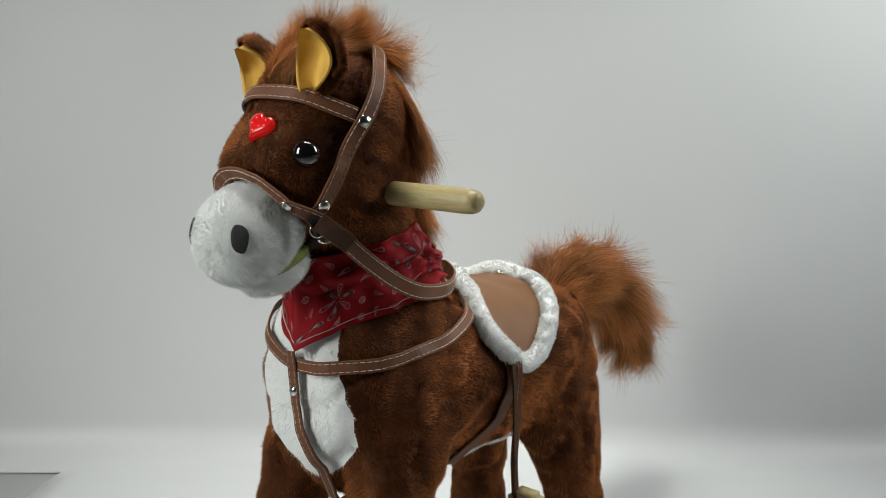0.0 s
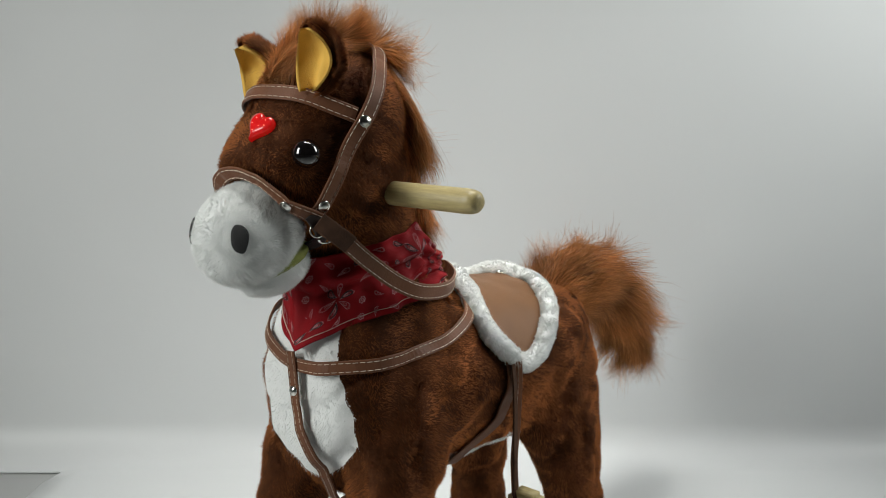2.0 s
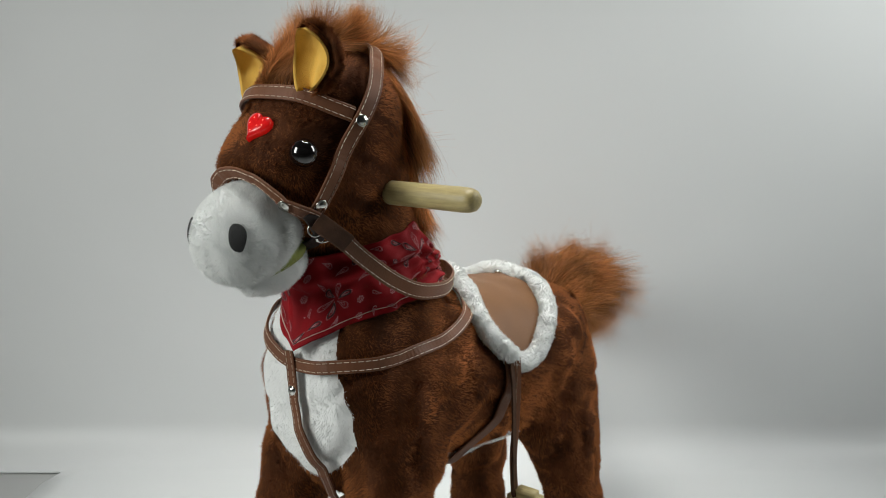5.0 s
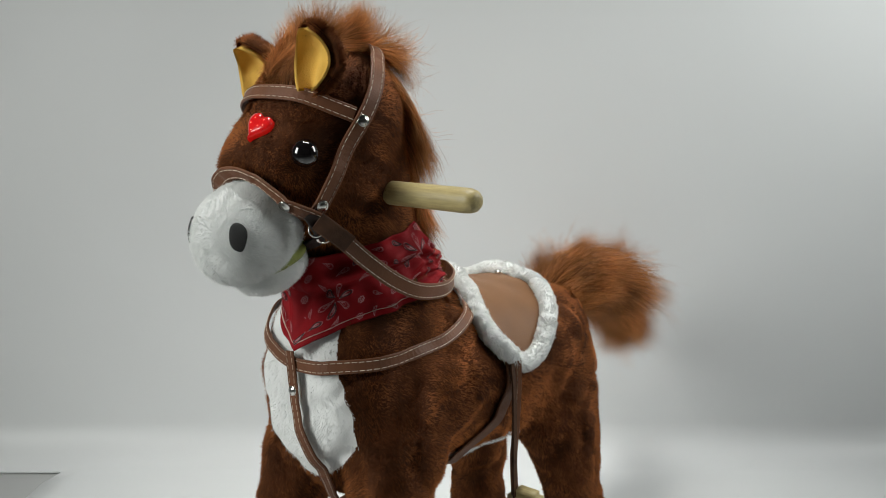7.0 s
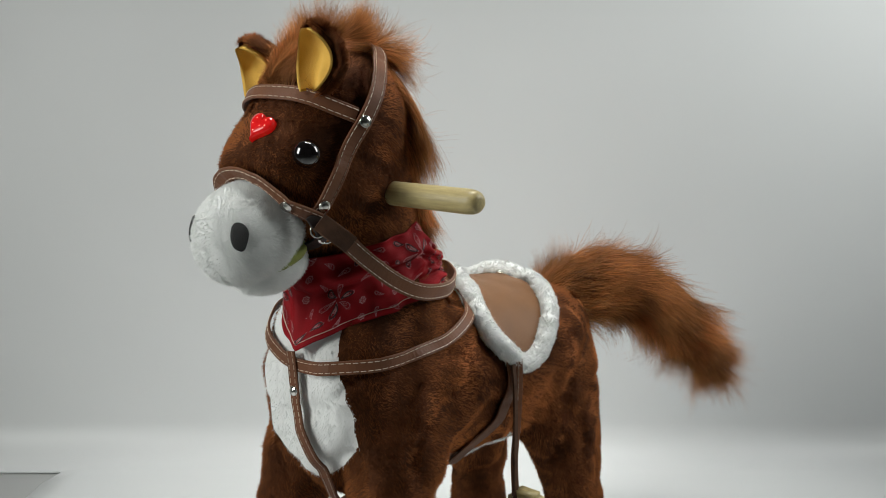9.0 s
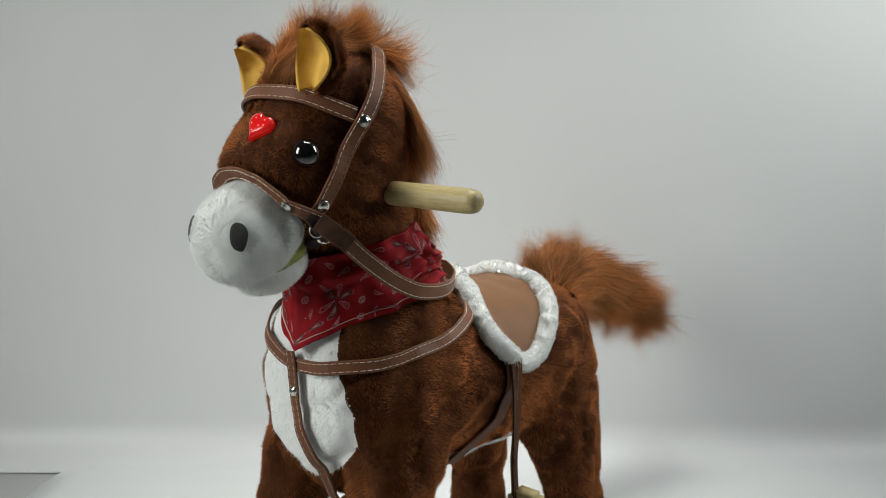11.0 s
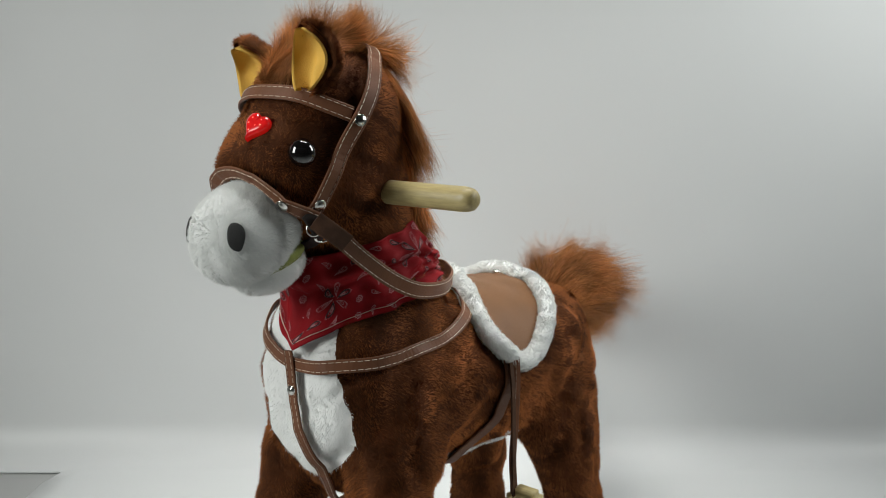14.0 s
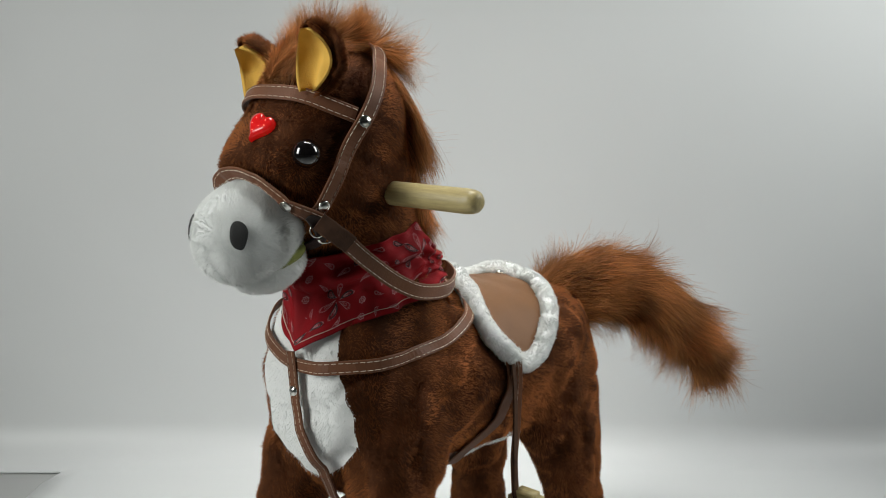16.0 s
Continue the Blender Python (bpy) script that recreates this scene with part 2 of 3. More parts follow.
def horse_form():
    """Trunk, neck, head and legs as one stuffed skin, in the horse's space: x ahead, y to its left, z up."""
    bm = bmesh.new()
    Y, Z = (0, 1, 0), (0, 0, 1)
    tube(bm, [((x, 0, z), ry, rz, Y, Z) for x, z, ry, rz in (
        (-0.176, 0.250, 0.028, 0.027), (-0.166, 0.247, 0.061, 0.056), (-0.130, 0.238, 0.084, 0.074), (-0.080, 0.239, 0.087, 0.081),
        (0.020, 0.245, 0.086, 0.084), (0.100, 0.252, 0.083, 0.093), (0.150, 0.260, 0.073, 0.092), (0.179, 0.264, 0.045, 0.06))])
    chain(bm, [((0.085, 0, 0.27), 0.070, 0.085), ((0.098, 0, 0.33), 0.061, 0.068), ((0.111, 0, 0.38), 0.056, 0.056),
               ((0.121, 0, 0.43), 0.058, 0.052), ((0.127, 0, 0.48), 0.059, 0.050), ((0.132, 0, 0.53), 0.044, 0.040)])
    ball(bm, (0.140, 0, 0.480), (0.062, 0.066, 0.064))
    ball(bm, (0.152, 0, 0.440), (0.060, 0.062, 0.058))
    chain(bm, [((0.150, 0, 0.470), 0.062, 0.056), ((0.183, 0, 0.444), 0.056, 0.050), ((0.205, 0, 0.424), 0.048, 0.042)])
    for s in (-1, 1):
        k = 1.0 if s > 0 else 0.88
        chain(bm, [((0.100, s * 0.040, 0.25), 0.045, 0.060), ((0.122, s * 0.054 * k, 0.20), 0.041, 0.044), ((0.136, s * 0.067 * k, 0.15), 0.035, 0.032),
                   ((0.138, s * 0.074, 0.08), 0.033, 0.031), ((0.138, s * 0.076, 0.02), 0.036, 0.040)])
        chain(bm, [((-0.112, s * 0.044, 0.24), 0.045, 0.058), ((-0.108, s * 0.058 * k, 0.18), 0.038, 0.052), ((-0.122, s * 0.066 * k, 0.12), 0.031, 0.036),
                   ((-0.130, s * 0.072 * k, 0.07), 0.029, 0.029), ((-0.132, s * 0.074 * k, 0.02), 0.034, 0.037)])
    return welded(bm, 0.006, 10, "horse_form")


FORM = horse_form()
# the stuffing is lumpy: soft hollows, and shallow creases where the plush gathers
for v in FORM.vertices:
    c, n = v.co.copy(), v.normal.copy()
    trunk = 1.0 if c.z < 0.36 else 0.35
    crease = max(0.0, 1.0 - abs(noise.noise(c * 14.0 + Vector((3, 1, 7)))) * 9.0)
    v.co = c + n * trunk * (0.0032 * noise.noise(c * 26.0) + 0.0020 * noise.noise(c * 55.0) - 0.0036 * crease)
FORM.update()
SKIN = BVHTree.FromPolygons([tuple(v.co) for v in FORM.vertices], [tuple(p.vertices) for p in FORM.polygons])


def white_here(p):
    """Where the plush is white: the breast and the belly."""
    x, y, z = p[:, 0], np.abs(p[:, 1]), p[:, 2]
    half = np.interp(z, (0.185, 0.205, 0.225, 0.25, 0.31, 0.36), (0.0, 0.030, 0.049, 0.052, 0.040, 0.034))
    breast = (x > 0.10) & (np.abs(p[:, 1] - np.interp(z, (0.2, 0.24, 0.3), (0.010, 0.004, 0.0))) < half) & (z < 0.345)
    belly = (z < 0.188) & (x < 0.07) & (x > -0.045) & (y < 0.060)
    return breast | belly


def member(c):
    """The part of the toy to which each place belongs."""
    x, y, z = c.T
    out = np.where((z > 0.385) & (x > 0.0), "head", "body").astype(object)
    low = z < 0.168
    out[low & (x > 0.03) & (y > 0)], out[low & (x > 0.03) & (y <= 0)] = "front_leg", "front_leg_far"
    out[low & (x < -0.09) & (y > 0)], out[low & (x < -0.09) & (y <= 0)] = "hind_leg", "hind_leg_far"
    out[white_here(c) & (x > 0.1)] = "breast_patch"
    out[white_here(c) & (x < 0.1)] = "belly_patch"
    return out


def build_skin():
    v = arrays(FORM)
    faces = [tuple(p.vertices) for p in FORM.polygons]
    n = np.empty(len(v) * 3)
    FORM.vertices.foreach_get("normal", n)
    n = n.reshape(-1, 3)
    # finer faces along the seams of the white plush
    pale, whole, more_v, more_n, cut = white_here(v), [], [], [], 5
    for f in faces:
        if len(f) != 4 or len({bool(pale[a]) for a in f}) == 1:
            whole.append(f)
            continue
        base = len(v) + len(more_v)
        for i in range(cut + 1):
            for j in range(cut + 1):
                s, t = i / cut, j / cut
                w = ((1 - s) * (1 - t), s * (1 - t), s * t, (1 - s) * t)
                more_v.append(sum(w[m] * v[f[m]] for m in range(4)))
                more_n.append(sum(w[m] * n[f[m]] for m in range(4)))
        for i in range(cut):
            for j in range(cut):
                o = base + i * (cut + 1) + j
                whole.append((o, o + cut + 1, o + cut + 2, o + 1))
    faces, v, n = whole, np.vstack([v] + more_v), np.vstack([n] + more_n)
    mid = np.array([v[list(f)].mean(0) for f in faces])
    who = member(mid)
    rng = np.random.default_rng(5)
    p, q = scatter(FORM, 370000, rng)
    k = ~white_here(p) | (rng.random(len(p)) < 0.7)
    p, q = p[k], q[k]
    own = member(p)
    flow = np.stack((-np.ones(len(p)) * 0.6, np.zeros(len(p)), -np.ones(len(p))), 1)
    made = {}
    for key in sorted(set(who)):
        white = "patch" in key
        idx = [i for i in range(len(faces)) if who[i] == key]
        used = sorted({a for i in idx for a in faces[i]})
        at = {a: j for j, a in enumerate(used)}
        ob = mesh_from(key.replace("_far", ""), v[used], [tuple(at[a] for a in faces[i]) for i in idx], WHITE if white else PLUSH, HORSE,
                       "white plush patch" if white else "", n[used])
        k = own == key
        pile("pile", p[k], q[k], flow[k], 0.0035, 0.00036, 1.25 if white else 1.0, WHITE_FUR if white else PLUSH_FUR, ob, rng)
        made[key] = ob
    return made


MEMBERS = build_skin()


# ---------------------------------------------------------------- the muzzle and jaw
def plush_ball(name, bm, voxel, rounds, origin, label, count, flow_dir):
    """A stuffed form about its own hinge, with its pile."""
    me = welded(bm, voxel, rounds)
    me.transform(Matrix.Translation(-Vector(origin)))
    me.shade_smooth()
    me.materials.append(WHITE)
    ob = new(name, me)
    ob.parent = HORSE
    ob.location = origin
    tagged(ob, label)
    rng = np.random.default_rng(len(name))
    p, q = scatter(me, count, rng)
    pile("pile", p, q, np.tile(np.array(flow_dir, float), (len(p), 1)), 0.0028, 0.00028, 0.85, WHITE_FUR, ob, rng)
    return ob


HINGE = (0.175, 0, 0.425)
bm = bmesh.new()
ball(bm, (0.2235, 0, 0.3985), (0.043, 0.0400, 0.0375), (0, 40, 0))
ball(bm, (0.206, 0, 0.400), (0.028, 0.035, 0.026), (0, 40, 0))
MUZZLE = plush_ball("muzzle", bm, 0.004, 6, HINGE, "rounded white plush muzzle", 36000, (-0.6, 0, -0.3))
bm = bmesh.new()
ball(bm, (0.200, 0, 0.3688), (0.032, 0.027, 0.0175), (0, 22, 0))
JAW = plush_ball("jaw", bm, 0.004, 5, HINGE, "white plush lower jaw", 10000, (-0.6, 0, -0.3))


# ---------------------------------------------------------------- face
def loose(me):
    return BVHTree.FromPolygons([tuple(v.co) for v in me.vertices], [tuple(p.vertices) for p in me.polygons])


MUZZLE_SKIN = loose(MUZZLE.data)


def disc(name, centre, normal, up, outline, thick, mat, parent, label="", skin=None):
    """A flat-backed, softly domed patch with the given outline, laid on a skin."""
    n = Vector(normal).normalized()
    u = (Vector(up) - n * n.dot(Vector(up))).normalized()
    r = u.cross(n)
    bm = bmesh.new()
    rings = []
    for k, h in ((1.0, -0.6), (1.0, 0.35), (0.92, 0.75), (0.65, 0.95), (0.3, 1.0)):
        rings.append([bm.verts.new(Vector(centre) + r * x * k + u * y * k + n * thick * h) for x, y in outline])
    if skin is not None:
        for ring in rings:
            for v in ring:
                near, nn, _, _ = skin.find_nearest(v.co)
                lift = (v.co - Vector(centre)).dot(n)
                v.co = near + nn * (lift + 0.0022)
    for a, b in zip(rings, rings[1:]):
        for i in range(len(outline)):
            j = (i + 1) % len(outline)
            bm.faces.new((a[i], a[j], b[j], b[i]))
    bm.faces.new(rings[-1])
    bm.faces.new(rings[0][::-1])
    bmesh.ops.recalc_face_normals(bm, faces=bm.faces)
    return part(name, bm, mat, parent, label)


def ring_of(f, n=28):
    return [f(2 * math.pi * i / n) for i in range(n)]


def face():
    for s in (1, -1):
        bm = bmesh.new()
        ball(bm, (0.202 if s > 0 else 0.196, s * (0.0470 if s > 0 else 0.0445), 0.461), (0.0108, 0.0108, 0.0108), u=28, v=18)
        part("eye", bm, GLASS_EYE, HORSE, "glossy black glass eye")
        near, n, _, _ = MUZZLE_SKIN.find_nearest(Vector((0.250, s * 0.0285, 0.4005)) - Vector(HINGE))
        disc("nostril", near, n, (0.3, s * 0.15, 1), ring_of(lambda a: (0.0062 * math.cos(a) * (1 + 0.24 * math.sin(a)) + 0.0005 * math.sin(3 * a), 0.0104 * math.sin(a) - 0.0006 * math.cos(2 * a))),
             0.0009, BLACK_FELT, MUZZLE, "black felt nostril", MUZZLE_SKIN)
    bm = bmesh.new()
    ball(bm, Vector((0.201, 0, 0.3760)) - Vector(HINGE), (0.033, 0.0262, 0.0115), (0, 22, 0))
    part("tongue", bm, TONGUE, JAW, "yellow-green felt tongue")
    # the red heart on the forehead with its little lamps
    near, n, _, _ = SKIN.find_nearest(Vector((0.220, 0.013, 0.483)))
    heart = ring_of(lambda a: (0.00068 * 16 * math.sin(a) ** 3, 0.00080 * (13 * math.cos(a) - 5 * math.cos(2 * a) - 2 * math.cos(3 * a) - math.cos(4 * a))), 40)
    h = disc("heart", near + n * 0.003, n, (-0.4, 0.26, 1), heart, 0.004, HEART, HORSE, "red plastic heart lamp on the forehead")
    u = Vector((-0.4, 0.26, 1))
    u = (u - n * n.dot(u)).normalized()
    r = u.cross(n)
    for x, y in ((-0.005, 0.004), (0.004, 0.005), (-0.0055, -0.001), (0.002, -0.001), (0.006, 0.001), (-0.001, -0.006)):
        bm = bmesh.new()
        ball(bm, near + n * 0.0066 + r * x + u * y, (0.0006,) * 3, u=8, v=6)
        part("lamp_point", bm, HEART_LED, h)


face()


def ears():
    rng = np.random.default_rng(11)
    for s in (1, -1):
        base, tip = (Vector((0.1845, 0.0395, 0.5075)), Vector((0.191, 0.041, 0.552))) if s > 0 else (Vector((0.1725, -0.0425, 0.5050)), Vector((0.1870, -0.0445, 0.5415)))
        axis = tip - base
        facing = Vector((0.93, 0.20 if s > 0 else 0.10, -0.12))
        side = axis.cross(facing).normalized()
        facing = side.cross(axis).normalized()
        wide = 0.0190 if s > 0 else 0.0185

        def at(q, c, lift, grow):
            # a rounded leaf, widest below the middle, cupped, with a fold running up from its root
            e = 0.5 + (q - 0.5) * grow
            w = wide * grow * math.sin(math.pi * (0.07 + 0.91 * q ** 0.92)) ** 0.72
            cup = 0.013 * c * c * (1 - 0.45 * q)
            fold = (0.0085 if grow == 1.0 else 0.0) * math.exp(-((c - 0.25 - 0.2 * q) / 0.30) ** 2) * max(0.0, 1 - 1.3 * q) * min(1.0, 4 * q)
            hollow = 0.011 * math.sin(math.pi * q)
            return base + axis * e + side * c * w * (1 - 0.20 * c * c) + facing * (cup + fold - hollow + lift + 0.0012 * noise.noise(Vector((q * 3.1 + s, c * 1.7, 2.0))))
        for name, lift, mat, label in (("ear", -0.0048, PLUSH, "brown plush ear"), ("ear_lining", 0.0012, YELLOW, "yellow ear lining")):
            grow, deep = (1.0, -0.003) if name == "ear_lining" else (1.14, -0.0075)
            bm = bmesh.new()
            shells = []
            for d in (0.0, deep):
                g = [[bm.verts.new(at(i / 20, (j / 16 * 2 - 1) * (1.0 if d == 0 else 0.96), lift + d, grow)) for j in range(17)] for i in range(21)]
                for i in range(20):
                    for j in range(16):
                        q = (g[i][j], g[i][j + 1], g[i + 1][j + 1], g[i + 1][j])
                        bm.faces.new(q if d == 0 else q[::-1])
                shells.append(g)
            a, b = shells
            rim = [(i, 0) for i in range(21)] + [(20, j) for j in range(1, 17)] + [(i, 16) for i in range(19, -1, -1)] + [(0, j) for j in range(15, 0, -1)]
            for (i, j), (k, m) in zip(rim, rim[1:] + rim[:1]):
                bm.faces.new((a[i][j], b[i][j], b[k][m], a[k][m]))
            bmesh.ops.recalc_face_normals(bm, faces=bm.faces)
            if name == "ear":
                ear = part(name, bm, mat, HORSE, label)
                ear.data.calc_loop_triangles()
                p, q = scatter(ear.data, 16000, rng)
                k = (q @ np.array(facing)) < 0.75
                pile("pile", p[k], q[k], np.tile(np.array(axis), (k.sum(), 1)), 0.0052, 0.0004, 0.75, PLUSH_FUR, ear, rng)
            else:
                part(name, bm, mat, ear, label)


ears()


# ---------------------------------------------------------------- tack
def glide(pts, step=0.004):
    """Points spaced evenly along a smooth curve through pts."""
    p = [Vector(q) for q in pts]
    p = [p[0] * 2 - p[1]] + p + [p[-1] * 2 - p[-2]]
    out = []
    for a, b, c, d in zip(p, p[1:], p[2:], p[3:]):
        n = max(2, int((c - b).length / step))
        for i in range(n):
            t = i / n
            out.append(0.5 * ((2 * b) + (c - a) * t + (2 * a - 5 * b + 4 * c - d) * t * t + (3 * b - a - 3 * c + d) * t ** 3))
    out.append(p[-2])
    return out


def mirrored(pts):
    """A path given from the left end to the middle, carried on to the right end."""
    return list(pts) + [(x, -y, z) for x, y, z in reversed(pts[:-1])]


ALL_SKIN_V = np.concatenate((arrays(FORM), arrays(MUZZLE.data) + np.array(HINGE)))
ALL_SKIN = BVHTree.FromPolygons(ALL_SKIN_V.tolist(), [tuple(p.vertices) for p in FORM.polygons]
                                + [tuple(i + len(FORM.vertices) for i in p.vertices) for p in MUZZLE.data.polygons])


def strap(name, pts, width, mat=None, lift=0.0045, snap=True, centre=None, stitched=True, label="", thick=0.0018, parent=None, double=True):
    """A leather strap along pts, lying on the plush (or free in the air, facing away from a centre), with its rows of stitches."""
    path = glide(pts)
    norms = []
    if snap:
        hits = [ALL_SKIN.find_nearest(q) for q in path]
        path, norms = [h[0] + h[1] * lift for h in hits], [h[1] for h in hits]
        for _ in range(10):
            path = [path[0]] + [a * 0.25 + b * 0.5 + c * 0.25 for a, b, c in zip(path, path[1:], path[2:])] + [path[-1]]
            norms = [norms[0]] + [(a + b * 2 + c).normalized() for a, b, c in zip(norms, norms[1:], norms[2:])] + [norms[-1]]
        for i, q in enumerate(path):
            h = ALL_SKIN.find_nearest(q)
            d = (q - h[0]).dot(h[1])
            if d < lift:
                path[i] = q + h[1] * (lift - d)
    else:
        c = Vector(centre)
        norms = [Vector((q.x - c.x, q.y - c.y, (q.z - c.z) * 0.25)).normalized() for q in path]
    sides, ups, ways = [], [], []
    for i, q in enumerate(path):
        t = (path[min(i + 1, len(path) - 1)] - path[max(i - 1, 0)]).normalized()
        s = t.cross(norms[i]).normalized()
        sides.append(s), ups.append(s.cross(t).normalized()), ways.append(t)
    bm = bmesh.new()
    prof = ((-0.5, 0.0), (-0.5, 0.75), (-0.44, 1.0), (0.44, 1.0), (0.5, 0.75), (0.5, 0.0))
    rows = [[bm.verts.new(q + s * width * a + u * thick * b) for a, b in prof] for q, s, u in zip(path, sides, ups)]
    for r, t in zip(rows, rows[1:]):
        for i in range(6):
            j = (i + 1) % 6
            bm.faces.new((r[i], r[j], t[j], t[i]))
    bm.faces.new(rows[0][::-1]), bm.faces.new(rows[-1])
    bmesh.ops.recalc_face_normals(bm, faces=bm.faces)
    ob = part(name, bm, mat or LEATHER, parent or HORSE, label, smooth=False)
    if stitched:
        bm = bmesh.new()
        gap, dash, run, along = 0.0056, 0.0040, 0.0, [0.0]
        for a, b in zip(path, path[1:]):
            run += (b - a).length
            along.append(run)

        def spot(d):
            i = min(max(int(np.searchsorted(along, d)) - 1, 0), len(path) - 2)
            f = (d - along[i]) / max(1e-6, along[i + 1] - along[i])
            return path[i].lerp(path[i + 1], f), sides[i].lerp(sides[i + 1], f), ups[i].lerp(ups[i + 1], f)
        for k in range(int(run / gap)):
            for e in ((-1, 1) if double else (1,)):
                ends = []
                for d in (k * gap, k * gap + dash):
                    q, s, u = spot(min(d, run))
                    m = q + s * e * (width / 2 - 0.0021) + u * thick
                    ends.append([bm.verts.new(m + s * 0.0004 * x + u * y) for x, y in ((-1, -0.0002), (0, 0.0005), (1, -0.0002))])
                a, b = ends
                bm.faces.new((a[0], a[1], b[1], b[0])), bm.faces.new((a[1], a[2], b[2], b[1]))
        tagged(part("stitching", bm, THREAD, ob, "cream thread", smooth=False), kind="stuff")
    return ob, path, ups


def stud(parent, at, normal, r=0.0048, label="polished steel rivet"):
    n = Vector(normal).normalized()
    turn = n.to_track_quat("Z", "Y").to_matrix().to_4x4()
    bm = bmesh.new()
    prof = ((1.0, -0.1), (1.0, 0.14), (0.9, 0.26), (0.78, 0.22), (0.6, 0.42), (0.3, 0.54))
    rings = [[bm.verts.new(Matrix.Translation(at) @ turn @ Vector((r * k * math.cos(2 * math.pi * i / 20), r * k * math.sin(2 * math.pi * i / 20), r * h))) for i in range(20)] for k, h in prof]
    for a, b in zip(rings, rings[1:]):
        for i in range(20):
            bm.faces.new((a[i], a[(i + 1) % 20], b[(i + 1) % 20], b[i]))
    bm.faces.new(rings[-1]), bm.faces.new(rings[0][::-1])
    return part("rivet", bm, STEEL, parent, label)


def wire_ring(name, at, axis, radius, wire, parent, label, stretch=1.0):
    m = Matrix.Translation(at) @ Vector(axis).normalized().to_track_quat("Z", "Y").to_matrix().to_4x4()
    bm = bmesh.new()
    rows = []
    for i in range(24):
        a = 2 * math.pi * i / 24
        rows.append([bm.verts.new(m @ Vector(((radius + wire * math.cos(b)) * math.cos(a) * stretch, (radius + wire * math.cos(b)) * math.sin(a), wire * math.sin(b)))) for b in [2 * math.pi * j / 8 for j in range(8)]])
    for i in range(24):
        r, t = rows[i], rows[(i + 1) % 24]
        for j in range(8):
            bm.faces.new((r[j], t[j], t[(j + 1) % 8], r[(j + 1) % 8]))
    bmesh.ops.recalc_face_normals(bm, faces=bm.faces)
    return part(name, bm, STEEL, parent, label)


def on_strap(path, ups, target):
    i = min(range(len(path)), key=lambda k: (path[k] - Vector(target)).length)
    return path[i] + ups[i] * 0.0018, ups[i]


def bridle():
    brow, pb, ub = strap("browband", mirrored([(0.166, 0.061, 0.488), (0.179, 0.052, 0.494), (0.191, 0.038, 0.502), (0.199, 0.020, 0.505), (0.203, 0, 0.506)]), 0.0120, label="stitched brown leather browband")
    stall, ph, uh = strap("headstall", mirrored([(0.199, 0.047, 0.411), (0.194, 0.052, 0.423), (0.188, 0.057, 0.436), (0.178, 0.060, 0.459), (0.162, 0.064, 0.483), (0.151, 0.064, 0.500), (0.144, 0.061, 0.511), (0.135, 0.050, 0.520), (0.120, 0.030, 0.530), (0.110, 0, 0.535)]), 0.0122,
                          lift=0.0066, label="stitched brown leather headstall")
    nose, pn, un = strap("noseband", mirrored([(0.196, 0.050, 0.413), (0.205, 0.045, 0.427), (0.211, 0.029, 0.4392), (0.214, 0.010, 0.4452), (0.215, 0, 0.4457)]), 0.0122, lift=0.0096, label="stitched brown leather noseband")
    chin, pc, uc = strap("chin_strap", mirrored([(0.196, 0.049, 0.408), (0.186, 0.046, 0.398), (0.178, 0.030, 0.388), (0.176, 0, 0.384)]), 0.0100, DARK_LEATHER, lift=0.004, stitched=False, label="dark leather chin strap")
    for s in (1, -1):
        stud(stall, *on_strap(ph, uh, (0.162, s * 0.066, 0.483)))
        stud(stall, *on_strap(ph, uh, (0.193, s * 0.054, 0.424)))
        stud(nose, *on_strap(pn, un, (0.211, s * 0.036, 0.424)))
        wire_ring("bit_ring", (0.199, s * 0.0535, 0.404), (0.5, s * 0.9, 0.2), 0.0050, 0.0008, nose, "steel wire bit ring")
        wire_ring("buckle", (0.190, s * 0.0535, 0.397), (0.2, s * 1, -0.5), 0.0042, 0.0008, nose, "small steel buckle", 1.5)
        strap("keeper", [(0.203, s * 0.052, 0.417), (0.198, s * 0.0535, 0.409), (0.193, s * 0.054, 0.400)], 0.0125, DARK_LEATHER, snap=False, centre=(0.19, 0, 0.41), stitched=False, parent=nose, label="black keeper loop")


bridle()


def reins():
    left = [(0.199, 0.055, 0.411), (0.193, 0.059, 0.405), (0.179, 0.063, 0.394), (0.160, 0.067, 0.377), (0.135, 0.072, 0.358), (0.109, 0.0745, 0.346), (0.066, 0.062, 0.339)]
    mid = [(0.026, 0.036, 0.338), (0.006, 0.012, 0.340), (0.001, 0.0, 0.341)]
    strap("rein", mirrored(left + mid), 0.0135, snap=False, centre=(0.11, 0, 0.37), label="long stitched brown leather rein looped over the neck")
    for s in (1, -1):
        strap("rein_end", [(0.200, s * 0.0568, 0.4115), (0.193, s * 0.0612, 0.4052), (0.186, s * 0.0632, 0.3995), (0.177, s * 0.0657, 0.3922)], 0.0142, DARK_BROWN, snap=False, centre=(0.11, 0, 0.37), stitched=False, label="plain dark rein end")


reins()


